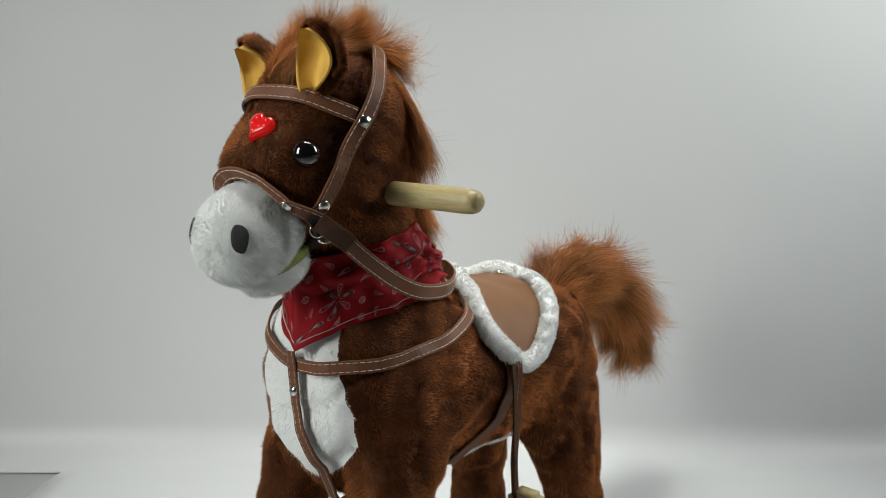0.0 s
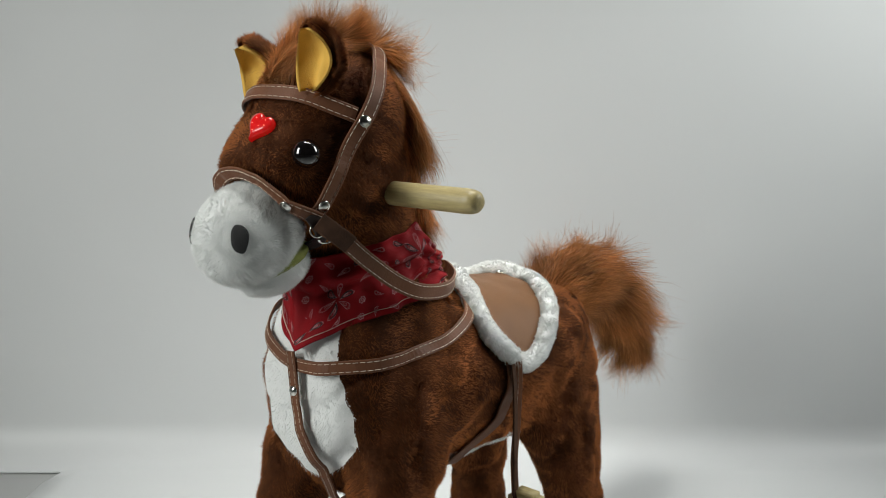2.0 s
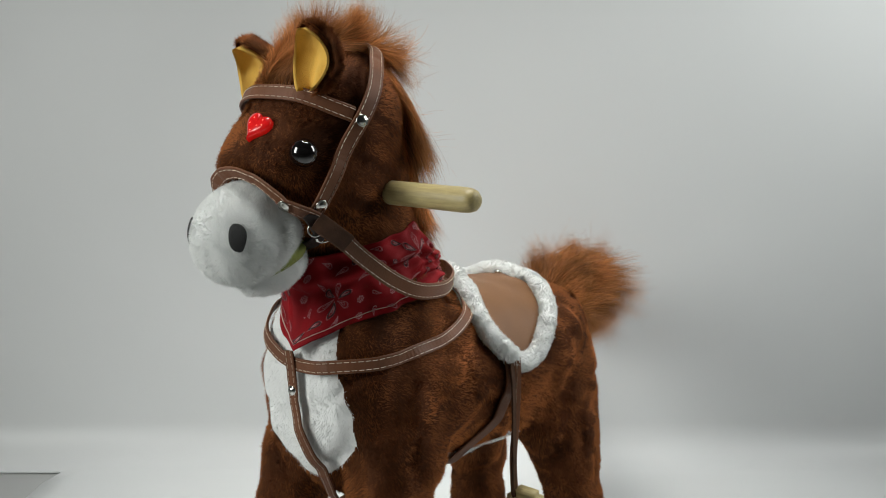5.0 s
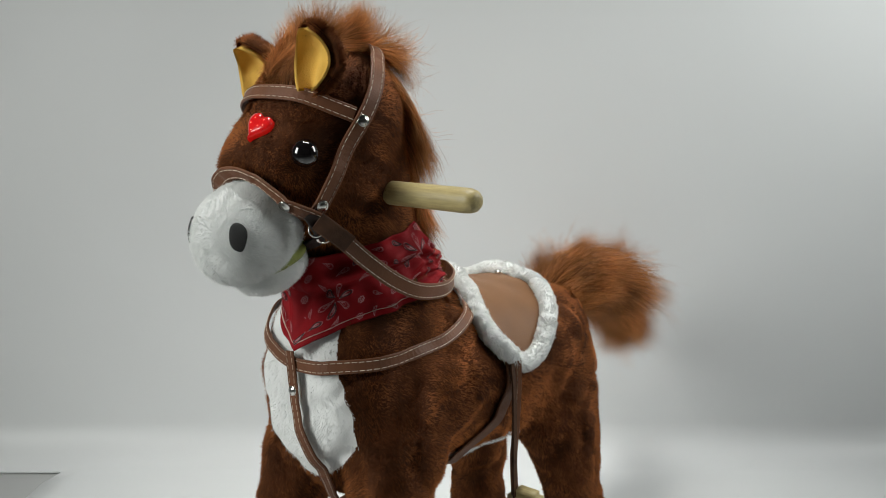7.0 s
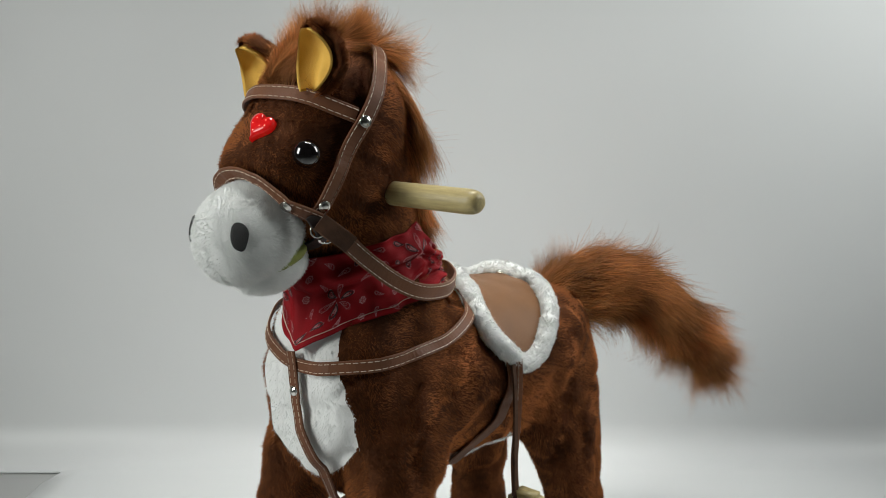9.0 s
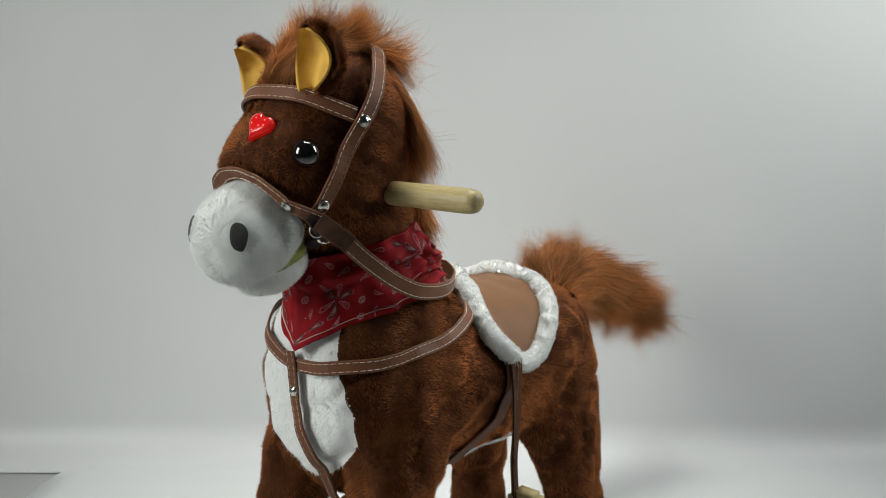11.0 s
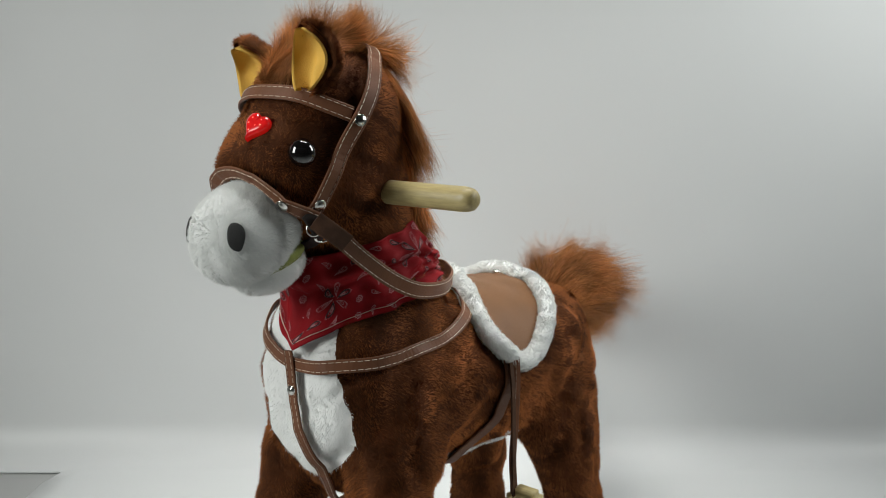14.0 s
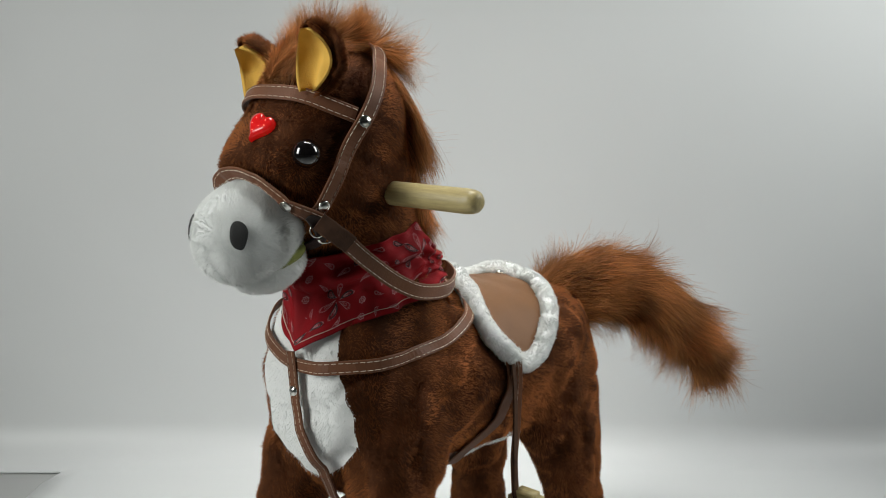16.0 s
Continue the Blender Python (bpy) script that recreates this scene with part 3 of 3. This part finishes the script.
def harness():
    breast, pb, ub = strap("breast_strap", [(0.004, 0.0, 0.333), (0.010, 0.030, 0.328), (0.021, 0.052, 0.318), (0.049, 0.068, 0.306), (0.077, 0.073, 0.299), (0.113, 0.074, 0.296), (0.141, 0.070, 0.294), (0.159, 0.057, 0.292),
                       (0.171, 0.037, 0.289), (0.172, 0.006, 0.287), (0.172, -0.012, 0.290), (0.172, -0.026, 0.296), (0.165, -0.043, 0.308), (0.150, -0.058, 0.319), (0.115, -0.064, 0.329), (0.06, -0.058, 0.331), (0.020, -0.030, 0.329), (0.004, 0, 0.333)],
                       0.0110, label="stitched brown leather breast strap")
    down, pd, ud = strap("martingale_strap", [(0.182, 0.001, 0.299), (0.182, 0.002, 0.290), (0.180, 0.005, 0.262), (0.179, 0.010, 0.240), (0.176, 0.018, 0.223), (0.166, 0.023, 0.203), (0.146, 0.017, 0.175), (0.10, 0.005, 0.158), (0.05, 0, 0.160)],
                         0.0095, lift=0.0068, label="stitched brown leather strap running between the forelegs")
    stud(down, *on_strap(pd, ud, (0.183, 0.004, 0.267)), r=0.0042)
    strap("girth", mirrored([(0.004, 0.084, 0.275), (0.008, 0.085, 0.256), (0.012, 0.083, 0.226), (0.026, 0.078, 0.204), (0.046, 0.070, 0.188), (0.056, 0.035, 0.166), (0.058, 0, 0.162)]), 0.0135, LEATHER, lift=0.0030, stitched=False, label="wide brown leather girth")
    for s in (1, -1):
        leather, _, _ = strap("stirrup_leather", [(0.002, s * 0.092, 0.270), (0.003, s * 0.0935, 0.250), (0.007, s * 0.095, 0.210), (0.0115, s * 0.096, 0.180), (0.012, s * 0.098, 0.150), (0.012, s * 0.100, 0.120)], 0.0066, LEATHER, snap=False, centre=(-0.04, 0, 0.2), label="narrow stitched brown stirrup strap", double=False)
        strap("return_strap", [(0.009, s * 0.091, 0.266), (0.010, s * 0.0945, 0.240), (0.012, s * 0.097, 0.19), (0.016, s * 0.101, 0.150), (0.020, s * 0.104, 0.120)], 0.0045, DARK_BROWN, snap=False, centre=(0.0, 0, 0.2), stitched=False, parent=leather)
        bm = bmesh.new()
        bmesh.ops.create_cube(bm, size=1, matrix=Matrix.Translation((0.010, s * 0.110, 0.1255)) @ Matrix.Diagonal((0.026, 0.034, 0.055, 1)))
        bmesh.ops.bevel(bm, geom=bm.edges[:], offset=0.007, segments=4, affect="EDGES")
        part("stirrup_tread", bm, WOOD, leather, "pale wooden stirrup block")


harness()


def saddle():
    front = ((0.0, 0.42, 0.75, 1.00, 1.20, 1.36), (-0.014, 0.009, 0.023, 0.021, 0.007, -0.011))
    rear = ((0.0, 0.50, 0.86, 1.10, 1.28, 1.36), (-0.104, -0.094, -0.075, -0.052, -0.034, -0.019))

    def lay(x, phi, lift):
        d = Vector((0, math.sin(phi), math.cos(phi)))
        hit = SKIN.ray_cast(Vector((x, 0, 0.240)), d)
        return (hit[0] if hit[0] else Vector((x, 0, 0.24)) + d * 0.084) + d * lift
    bm = bmesh.new()
    g = []
    for i in range(45):
        phi = -1.36 + 2.72 * i / 44
        a, b = np.interp(abs(phi), *front), np.interp(abs(phi), *rear)
        g.append([[bm.verts.new(lay(a + (b - a) * j / 12, phi, lift)) for j in range(13)] for lift in (0.0045, 0.0010)])
    for r, t in zip(g, g[1:]):
        for k in range(2):
            for j in range(12):
                q = (r[k][j], r[k][j + 1], t[k][j + 1], t[k][j])
                bm.faces.new(q if k else q[::-1])
        for j in (0, 12):
            bm.faces.new((r[0][j], r[1][j], t[1][j], t[0][j]))
    bmesh.ops.recalc_face_normals(bm, faces=bm.faces)
    bmesh.ops.smooth_vert(bm, verts=bm.verts, factor=0.5, use_axis_x=True, use_axis_y=True, use_axis_z=True)
    top = part("saddle", bm, SADDLE_LEATHER, HORSE, "smooth brown leather saddle with white fleece trim")
    # the rolled fleece edge
    ring = []
    for i in range(140):
        phi = -1.36 + 2.72 * i / 139
        ring.append(lay(np.interp(abs(phi), *front), phi, 0.0065))
    for i in range(140):
        phi = 1.36 - 2.72 * i / 139
        ring.append(lay(np.interp(abs(phi), *rear), phi, 0.0065))
    for _ in range(12):
        ring = [(ring[i - 1] + ring[i] * 2 + ring[(i + 1) % len(ring)]) / 4 for i in range(len(ring))]
    bm = bmesh.new()
    rows = []
    for i, q in enumerate(ring):
        t = (ring[(i + 1) % len(ring)] - ring[i - 1]).normalized()
        out = Vector((0, q.y, q.z - 0.24)).normalized()
        s = t.cross(out).normalized()
        r = 0.0083
        rows.append([bm.verts.new(q + (s * math.cos(a) + out * math.sin(a)) * r * (1 + 0.20 * noise.noise((q + s * math.cos(a) * r + out * math.sin(a) * r) * 240) + 0.10 * noise.noise((q + s * math.cos(a) * r) * 560))) for a in [2 * math.pi * j / 16 for j in range(16)]])
    for i in range(len(rows)):
        r, t = rows[i], rows[(i + 1) % len(rows)]
        for j in range(16):
            bm.faces.new((r[j], t[j], t[(j + 1) % 16], r[(j + 1) % 16]))
    bmesh.ops.recalc_face_normals(bm, faces=bm.faces)
    trim = part("fleece_trim", bm, WHITE, HORSE, "rolled white fleece edging")
    rng = np.random.default_rng(21)
    p, q = scatter(trim.data, 42000, rng)
    pile("fleece", p, q, swirl(p, 250, 31) * 2, 0.0023, 0.00055, 0.55, WHITE_FUR, trim, rng, wander=1.6)
    at = lay(-0.080, 0.05, 0.007)
    stud(top, at, (0.0, 0.1, 1), r=0.0045, label="small steel stud")


saddle()


def handle():
    bm = bmesh.new()
    rows = []
    for y, r in ((-0.1462, 0.003), (-0.1455, 0.006), (-0.143, 0.0082), (-0.139, 0.0093), (-0.134, 0.0097), (0.134, 0.0097), (0.139, 0.0093), (0.143, 0.0082), (0.1455, 0.006), (0.1462, 0.003)):
        rows.append(((0.1215, y, 0.4255), r, r, (1, 0, 0), (0, 0, 1)))
    tube(bm, rows, 28)
    bmesh.ops.recalc_face_normals(bm, faces=bm.faces)
    part("handle", bm, WOOD, HORSE, "round pale wooden handle through the head")


handle()


# ---------------------------------------------------------------- bandana
def bandana():
    def rim(th):
        return np.interp(abs(th), (0.0, 0.57, 0.94, 1.3, 1.6, 1.78, 1.95, 2.3, 3.15), (0.372, 0.379, 0.385, 0.391, 0.394, 0.400, 0.390, 0.376, 0.370))

    def edge(th):
        if th > 0.14:
            return np.interp(th, (0.14, 0.34, 0.6, 0.91, 1.23, 1.55, 2.2, 3.15), (0.301, 0.310, 0.319, 0.326, 0.330, 0.334, 0.344, 0.346))
        return np.interp(0.14 - th, (0.0, 0.24, 0.42, 0.7, 3.2), (0.301, 0.310, 0.328, 0.346, 0.346))
    AX = Vector((0.108, 0, 0))

    def radius(th, z):
        d = Vector((math.cos(th), math.sin(th), 0))
        h = SKIN.ray_cast(AX + Vector((0, 0, z)), d)
        return h[3] if h[0] is not None else 0.07

    def fold(th, v):
        roll = 0.0060 * math.exp(-((v - 0.30) / 0.12) ** 2) - 0.0032 * math.exp(-((v - 0.44) / 0.05) ** 2)
        wr = 0.0022 * math.sin(7 * th + 6 * v) * (0.4 + v) + 0.0013 * math.sin(17 * th - 9 * v + 1.3) + 0.0010 * noise.noise(Vector((th * 5, v * 7, 3.0))) + 0.0022 * math.sin(3 * th + 15 * v) * min(1.0, abs(th) / 1.2)
        crumple = 0.0020 * math.sin(34 * v + 5 * th) * math.exp(-((abs(th) - 2.2) / 0.45) ** 2)
        return roll + wr + crumple
    NT, NV = 121, 25
    base = np.zeros((NT, NV))
    for i in range(NT):
        th = -math.pi + 2 * math.pi * i / (NT - 1)
        for j in range(NV):
            v = j / (NV - 1)
            z = rim(th) * (1 - v) + edge(th) * v
            base[i, j] = min(radius(th, z), 0.081)
    for _ in range(6):
        pad = np.vstack((base[-2], base, base[1]))
        base = (pad[:-2] + pad[1:-1] * 2 + pad[2:]) / 4
        base[:, 1:-1] = (base[:, :-2] + base[:, 1:-1] * 2 + base[:, 2:]) / 4

    def at(th, v, lift=0.0):
        i = (th + math.pi) / (2 * math.pi) * (NT - 1)
        j = min(max(v, 0), 1) * (NV - 1)
        i0, j0 = min(int(i), NT - 2), min(int(j), NV - 2)
        fi, fj = i - i0, j - j0
        r = (base[i0, j0] * (1 - fi) + base[i0 + 1, j0] * fi) * (1 - fj) + (base[i0, j0 + 1] * (1 - fi) + base[i0 + 1, j0 + 1] * fi) * fj
        r += 0.0052 + 0.0028 * v * math.exp(-(th / 0.7) ** 2) + fold(th, v) + lift
        z = rim(th) * (1 - v) + edge(th) * v
        return Vector((AX.x + r * math.cos(th), r * math.sin(th), z))
    bm = bmesh.new()
    g = [[[bm.verts.new(at(-math.pi + 2 * math.pi * i / 180, j / 32, d)) for j in range(33)] for i in range(180)] for d in (0.0, -0.0012)]
    for d in range(2):
        for i in range(180):
            for j in range(32):
                q = (g[d][i][j], g[d][(i + 1) % 180][j], g[d][(i + 1) % 180][j + 1], g[d][i][j + 1])
                bm.faces.new(q if d == 0 else q[::-1])
    for i in range(180):
        for j in (0, 32):
            bm.faces.new((g[0][i][j], g[0][(i + 1) % 180][j], g[1][(i + 1) % 180][j], g[1][i][j]))
    bmesh.ops.recalc_face_normals(bm, faces=bm.faces)
    cloth = part("bandana", bm, RED_CLOTH, HORSE, "red paisley cotton bandana tied round the neck")
    # the printed paisleys
    pale, dark = bmesh.new(), bmesh.new()

    def line(bmx, pts, th0, v0, w, closed=True):
        tall = 0.075
        ring = [at(th0 + x / 0.075, v0 - y / tall, 0.0004) for x, y in pts]
        n = len(ring)
        rows = []
        for i in range(n):
            a, b = ring[i - 1 if closed or i else 0], ring[(i + 1) % n if closed or i < n - 1 else i]
            q = ring[i]
            out = Vector((q.x - AX.x, q.y, 0)).normalized()
            s = (b - a).cross(out)
            s = s.normalized() * w / 2 if s.length > 1e-7 else Vector((0, 0, w / 2))
            rows.append((bmx.verts.new(q - s + out * 0.0002), bmx.verts.new(q + s + out * 0.0002)))
        for i in range(n if closed else n - 1):
            (a, b), (c, d) = rows[i], rows[(i + 1) % n]
            bmx.faces.new((a, b, d, c))

    def tear(k, turn, x0=0.0, y0=0.0):
        out = []
        for i in range(26):
            a = 2 * math.pi * i / 26
            x, y = k * 0.55 * math.sin(a) * math.sin(a / 2) ** 1.3, -k * math.cos(a)
            x += 0.16 * k * (y / k) ** 2
            out.append((x0 + x * math.cos(turn) - y * math.sin(turn), y0 + x * math.sin(turn) + y * math.cos(turn)))
        return out
    rng = np.random.default_rng(8)

    def leaf(th, v, size, turn, x0, y0, bold):
        line(dark if bold else pale, tear(size, turn, x0, y0), th, v, 0.0010 if bold else 0.00032)
        line(pale, tear(size * (0.66 if bold else 0.45), turn, x0, y0), th, v, 0.00036)
        if bold:
            line(pale, tear(size * 0.32, turn, x0, y0), th, v, 0.0005)
        inner, outer = tear(size * 1.12, turn, x0, y0), tear(size * 1.30, turn, x0, y0)
        for a, b in zip(inner[1:-1], outer[1:-1]):
            line(pale, [a, b], th, v, 0.00030, closed=False)

    def rosette(th, v, r):
        line(pale, ring_of(lambda a: (r * (1 + 0.2 * math.cos(7 * a)) * math.cos(a), r * (1 + 0.2 * math.cos(7 * a)) * math.sin(a)), 42), th, v, 0.0006)
        line(pale, ring_of(lambda a: (r * 0.42 * math.cos(a), r * 0.42 * math.sin(a)), 10), th, v, 0.0005)
    # open flowers of six leaves, with leaves and rosettes strewn between them
    spots = [(0.55, 0.60), (-0.35, 0.86), (1.62, 0.30), (2.45, 0.70), (-1.2, 0.45), (-2.2, 0.60)]
    for th, v in spots:
        first = rng.uniform(0, 1)
        for m in range(6):
            a = first + m * math.pi / 3
            leaf(th, v, 0.0058, a - math.pi / 2, 0.0092 * math.cos(a), 0.0092 * math.sin(a), m % 2 == 0)
    strewn = []
    for _ in range(5000):
        th, v = rng.uniform(-3.0, 3.0), rng.uniform(0.05, 0.93)
        if (all(math.hypot((th - a) * 0.075, (v - b) * 0.075) > 0.021 for a, b in spots)
                and all(math.hypot((th - a) * 0.075, (v - b) * 0.075) > 0.0135 for a, b in strewn)):
            strewn.append((th, v))
    for k, (th, v) in enumerate(strewn):
        if k % 4 == 3:
            rosette(th, v, 0.0027)
        else:
            leaf(th, v, rng.choice((0.0038, 0.0048, 0.0056)), rng.uniform(0, 6.28), 0, 0, k % 4 == 1)
    for bmx, mat in ((pale, WHITE_INK), (dark, BLACK_INK)):
        tagged(part("print", bmx, mat, cloth, "printed paisley outlines", smooth=False), kind="stuff")
    # the hem stitched along the lower edge
    bm = bmesh.new()
    n = 260
    rows = []
    for i in range(n):
        th = -3.1 + 6.2 * i / (n - 1)
        rows.append([bm.verts.new(at(th, v, h)) for v, h in ((0.921, 0.0001), (0.925, 0.0006), (0.929, 0.0001))])
    for a, b in zip(rows, rows[1:]):
        for j in range(2):
            bm.faces.new((a[j], a[j + 1], b[j + 1], b[j]))
    tagged(part("hem", bm, THREAD, cloth, "pale stitched hem"), kind="stuff")


bandana()


# ---------------------------------------------------------------- mane and tail
def mane():
    rng = np.random.default_rng(31)
    crest = glide([(0.198, 0, 0.515), (0.182, 0, 0.532), (0.158, 0, 0.543), (0.130, 0, 0.545), (0.106, 0, 0.532), (0.088, 0, 0.505), (0.077, 0, 0.465), (0.070, 0, 0.425), (0.058, 0, 0.385), (0.046, 0, 0.355)], 0.002)
    c = np.array([tuple(q) for q in crest])

    def rooted(s, side, half):
        i = (s * (len(c) - 1)).astype(int)
        root = c[i] + np.stack((rng.normal(size=len(s)) * 0.004, side * half, rng.normal(size=len(s)) * 0.003), 1)
        for j in range(len(s)):
            h = SKIN.find_nearest(Vector(root[j]))
            root[j] = h[0] - h[1] * 0.001
        return root
    # the forelock and the crest, swept back over the poll
    k = 16000
    s = rng.random(k) * 0.40
    root = rooted(s, rng.uniform(-1, 1, k), np.interp(s, (0, 0.1, 0.4), (0.020, 0.028, 0.026)))
    way = np.stack((np.interp(s, (0, 0.08, 0.2, 0.4), (0.30, -0.25, -0.80, -1.0)), 0.25 + root[:, 1] * np.interp(s, (0, 0.4), (14, 8)), np.interp(s, (0, 0.1, 0.4), (0.8, 0.85, 0.50))), 1)
    way += rng.normal(size=(k, 3)) * 0.09
    ln = np.interp(s, (0, 0.06, 0.16, 0.40), (0.017, 0.025, 0.041, 0.056))
    locks("mane", root, way, ln, 0.00017, LONG_HAIR, HORSE, rng, droop=0.9, curl=0.42, label="long shaggy brown mane", clump=0.45)
    # the long fall behind the headstall and down the neck
    k = 21000
    s = 0.40 + 0.60 * rng.random(k) ** 1.2
    root = rooted(s, rng.uniform(-0.9, 2.0, k), np.interp(s, (0.4, 1), (0.030, 0.022)))
    way = np.stack((np.interp(s, (0.4, 0.55, 0.75, 1), (-0.75, -0.46, -0.30, -0.24)), 0.22 + root[:, 1] * 6, np.interp(s, (0.4, 0.55, 0.75, 1), (-0.20, -0.60, -0.9, -1.0))), 1)
    way += rng.normal(size=(k, 3)) * 0.08
    ln = np.interp(s, (0.4, 0.6, 0.85, 1), (0.064, 0.066, 0.056, 0.042))
    locks("mane", root, way, ln, 0.00017, LONG_HAIR, HORSE, rng, droop=2.2, curl=0.32, label="long brown mane falling down the neck", clump=0.45)
    k = 800
    s = rng.random(k)
    root = c[(s * (len(c) - 1)).astype(int)]
    way = np.stack((-0.35 + rng.normal(size=k) * 0.5, rng.normal(size=k) * 0.5, np.interp(s, (0, 0.4, 0.7, 1), (1, 0.7, -0.3, -0.8))), 1)
    locks("stray_hair", root, way, np.full(k, 0.060), 0.00010, LONG_HAIR, HORSE, rng, droop=0.7, curl=0.6, label="stray mane hairs")


mane()

TAIL_AT = (-0.172, 0.0, 0.270)
TIP_AT = (-0.095, 0.0, 0.018)


def brush(name, spine, thick, count, length, parent, at, seed, label, fluff):
    """A bushy piece of tail: a soft core and the long hair that grows from it, about its own hinge."""
    rng = np.random.default_rng(seed)
    core = bmesh.new()
    pts = glide(spine, 0.003)
    chain(core, [(tuple(q), r * 0.55, r * 0.55) for q, r in zip(pts, np.interp(np.linspace(0, 1, len(pts)), np.linspace(0, 1, len(thick)), thick))], 14)
    bmesh.ops.recalc_face_normals(core, faces=core.faces)
    ob = part(name, core, PLUSH, parent, label)
    ob.location = at
    c = np.array([tuple(q) for q in pts])
    t = np.gradient(c, axis=0)
    t = unit(t)
    i = rng.integers(0, len(c), count)
    rad = np.interp(i / (len(c) - 1), np.linspace(0, 1, len(thick)), thick)
    ang = rng.uniform(0, 6.283, count)
    side = np.tile(np.array((0.0, 1.0, 0.0)), (count, 1))
    up = np.cross(t[i], side)
    out = side * np.cos(ang)[:, None] + up * np.sin(ang)[:, None]
    root = c[i] + out * (rad * 0.85 * np.sqrt(rng.random(count)))[:, None]
    way = t[i] + out * rng.uniform(0.0, fluff, count)[:, None] + rng.normal(size=(count, 3)) * 0.08
    hair = locks("hair", root, way, np.full(count, length), 0.00019, LONG_HAIR, ob, rng, droop=0.6, curl=0.38, label="long shaggy brown tail hair", clump=0.6)
    count = 350
    i = rng.integers(0, len(c), count)
    way = t[i] * 0.6 + rng.normal(size=(count, 3)) * 0.5
    locks("stray_hair", c[i], way, np.full(count, length * 1.15), 0.00010, LONG_HAIR, ob, rng, droop=0.5, curl=0.6, label="stray tail hairs")
    return ob


TAIL = brush("tail", [(0.012, 0, -0.008), (-0.020, 0, 0.014), (-0.058, 0, 0.026), TIP_AT], (0.036, 0.045, 0.044, 0.040), 15000, 0.054, HORSE, TAIL_AT, 41, "bushy brown tail", 0.60)
TIP = brush("tail_tip", [(0.008, 0, 0.002), (-0.034, 0, -0.026), (-0.066, 0, -0.060), (-0.086, 0, -0.096)], (0.039, 0.038, 0.029, 0.014), 14000, 0.066, TAIL, TIP_AT, 42, "hanging end of the bushy tail", 0.34)


# ---------------------------------------------------------------- what moves
# one letter for each tenth of a second: where the tail stands in its wag
WAG = ("---------------------"
       "urtLsurtLsurlLsurtLsur"
       "tLsurtLsurtLsutLsurtLsuRtlsvRqlLLLsvur"
       "tLsvRtlsuRqL"
       "surtLsuRtLsRtLsurtLuR"
       "tLsuRqlsvRqlLvURoohlLsurtLsuRtlsvuRohgLsvRqlsRR")
# letter: turn of the tail's root, turn of its end, lean of the whole horse, lift of the end
STATE = {"-": (0, 0, 0.0, 0), "L": (-27, -42, -4.0, 0), "l": (-26, -24, -3.0, 5), "s": (-6, -38, -5.0, 22), "v": (8, -15, -4.0, 15), "u": (18, -2, -3.0, 25),
         "U": (28, 24, -1.0, 8), "r": (12, 44, 1.0, 5), "R": (34, 42, 2.0, 5), "q": (-4, 34, 1.0, 26), "t": (-22, 20, -1.0, 22), "o": (14, 18, -2.0, 0),
         "h": (-10, -10, -3.0, 0), "g": (-26, -24, -3.0, 0)}
# the lean at times when the horse rocks more or less than its tail's wag would tell
ROCK = {25: -6, 30: -5, 35: -3, 40: -5, 65: -5, 70: -3, 75: -5, 80: 1, 85: 3, 90: 1, 115: -6, 120: -3, 125: -2, 130: -2, 135: -10, 140: -8, 145: -6, 150: -3, 155: 1, 160: 0}
# how far the mouth is open
MOUTH = ((0.0, 1.0), (0.2, 0.45), (0.4, 0.1), (0.5, 0.7), (0.7, 0.1), (1.0, 0.6), (1.3, 0.7), (1.5, 0.1), (1.7, 0.2), (2.0, 1.0), (2.5, 1.0), (3.0, 1.0), (3.5, 0.75), (4.0, 1.0),
         (4.5, 0.4), (5.0, 0.9), (5.5, 0.3), (6.0, 0.9), (6.5, 0.75), (7.0, 0.75), (7.5, 0.3), (8.0, 0.0), (8.5, 1.0), (9.0, 0.6), (9.5, 0.2), (10.0, 0.8), (10.6, 0.3), (11.1, 0.7),
         (11.5, 0.15), (12.0, 0.8), (12.5, 0.0), (13.0, 0.35), (13.5, 1.0), (14.0, 0.8), (14.5, 1.0), (15.0, 0.7), (15.5, 0.8), (16.0, 0.4))


# how far the tail sinks while it is behind the rump
SINK = {"L": -14, "l": -10, "s": -5}


def motions():
    rest = HORSE.matrix_world.copy()
    root, end, sway = [], [], []
    for k in range(161):
        a, b, lean, lift = STATE[WAG[k]]
        lean = ROCK.get(k, lean)
        t = k / 10
        root.append((t, pose(*TAIL_AT, 0, SINK.get(WAG[k], 0), -a)))
        end.append((t, pose(*TIP_AT, 0, lift, a - b)))
        sway.append((t, rest @ pose(0, 0, 0, -0.07 * lean, 0, 0)))
    walk(HORSE, sway)
    walk(TAIL, root)
    walk(TIP, end)
    walk(MUZZLE, [(t, pose(*HINGE, 0, -3.4 * (1 - k), 0)) for t, k in MOUTH])
    walk(JAW, [(t, pose(*HINGE, 0, 1.0 - 7.0 * (1 - k), 0)) for t, k in MOUTH])


motions()
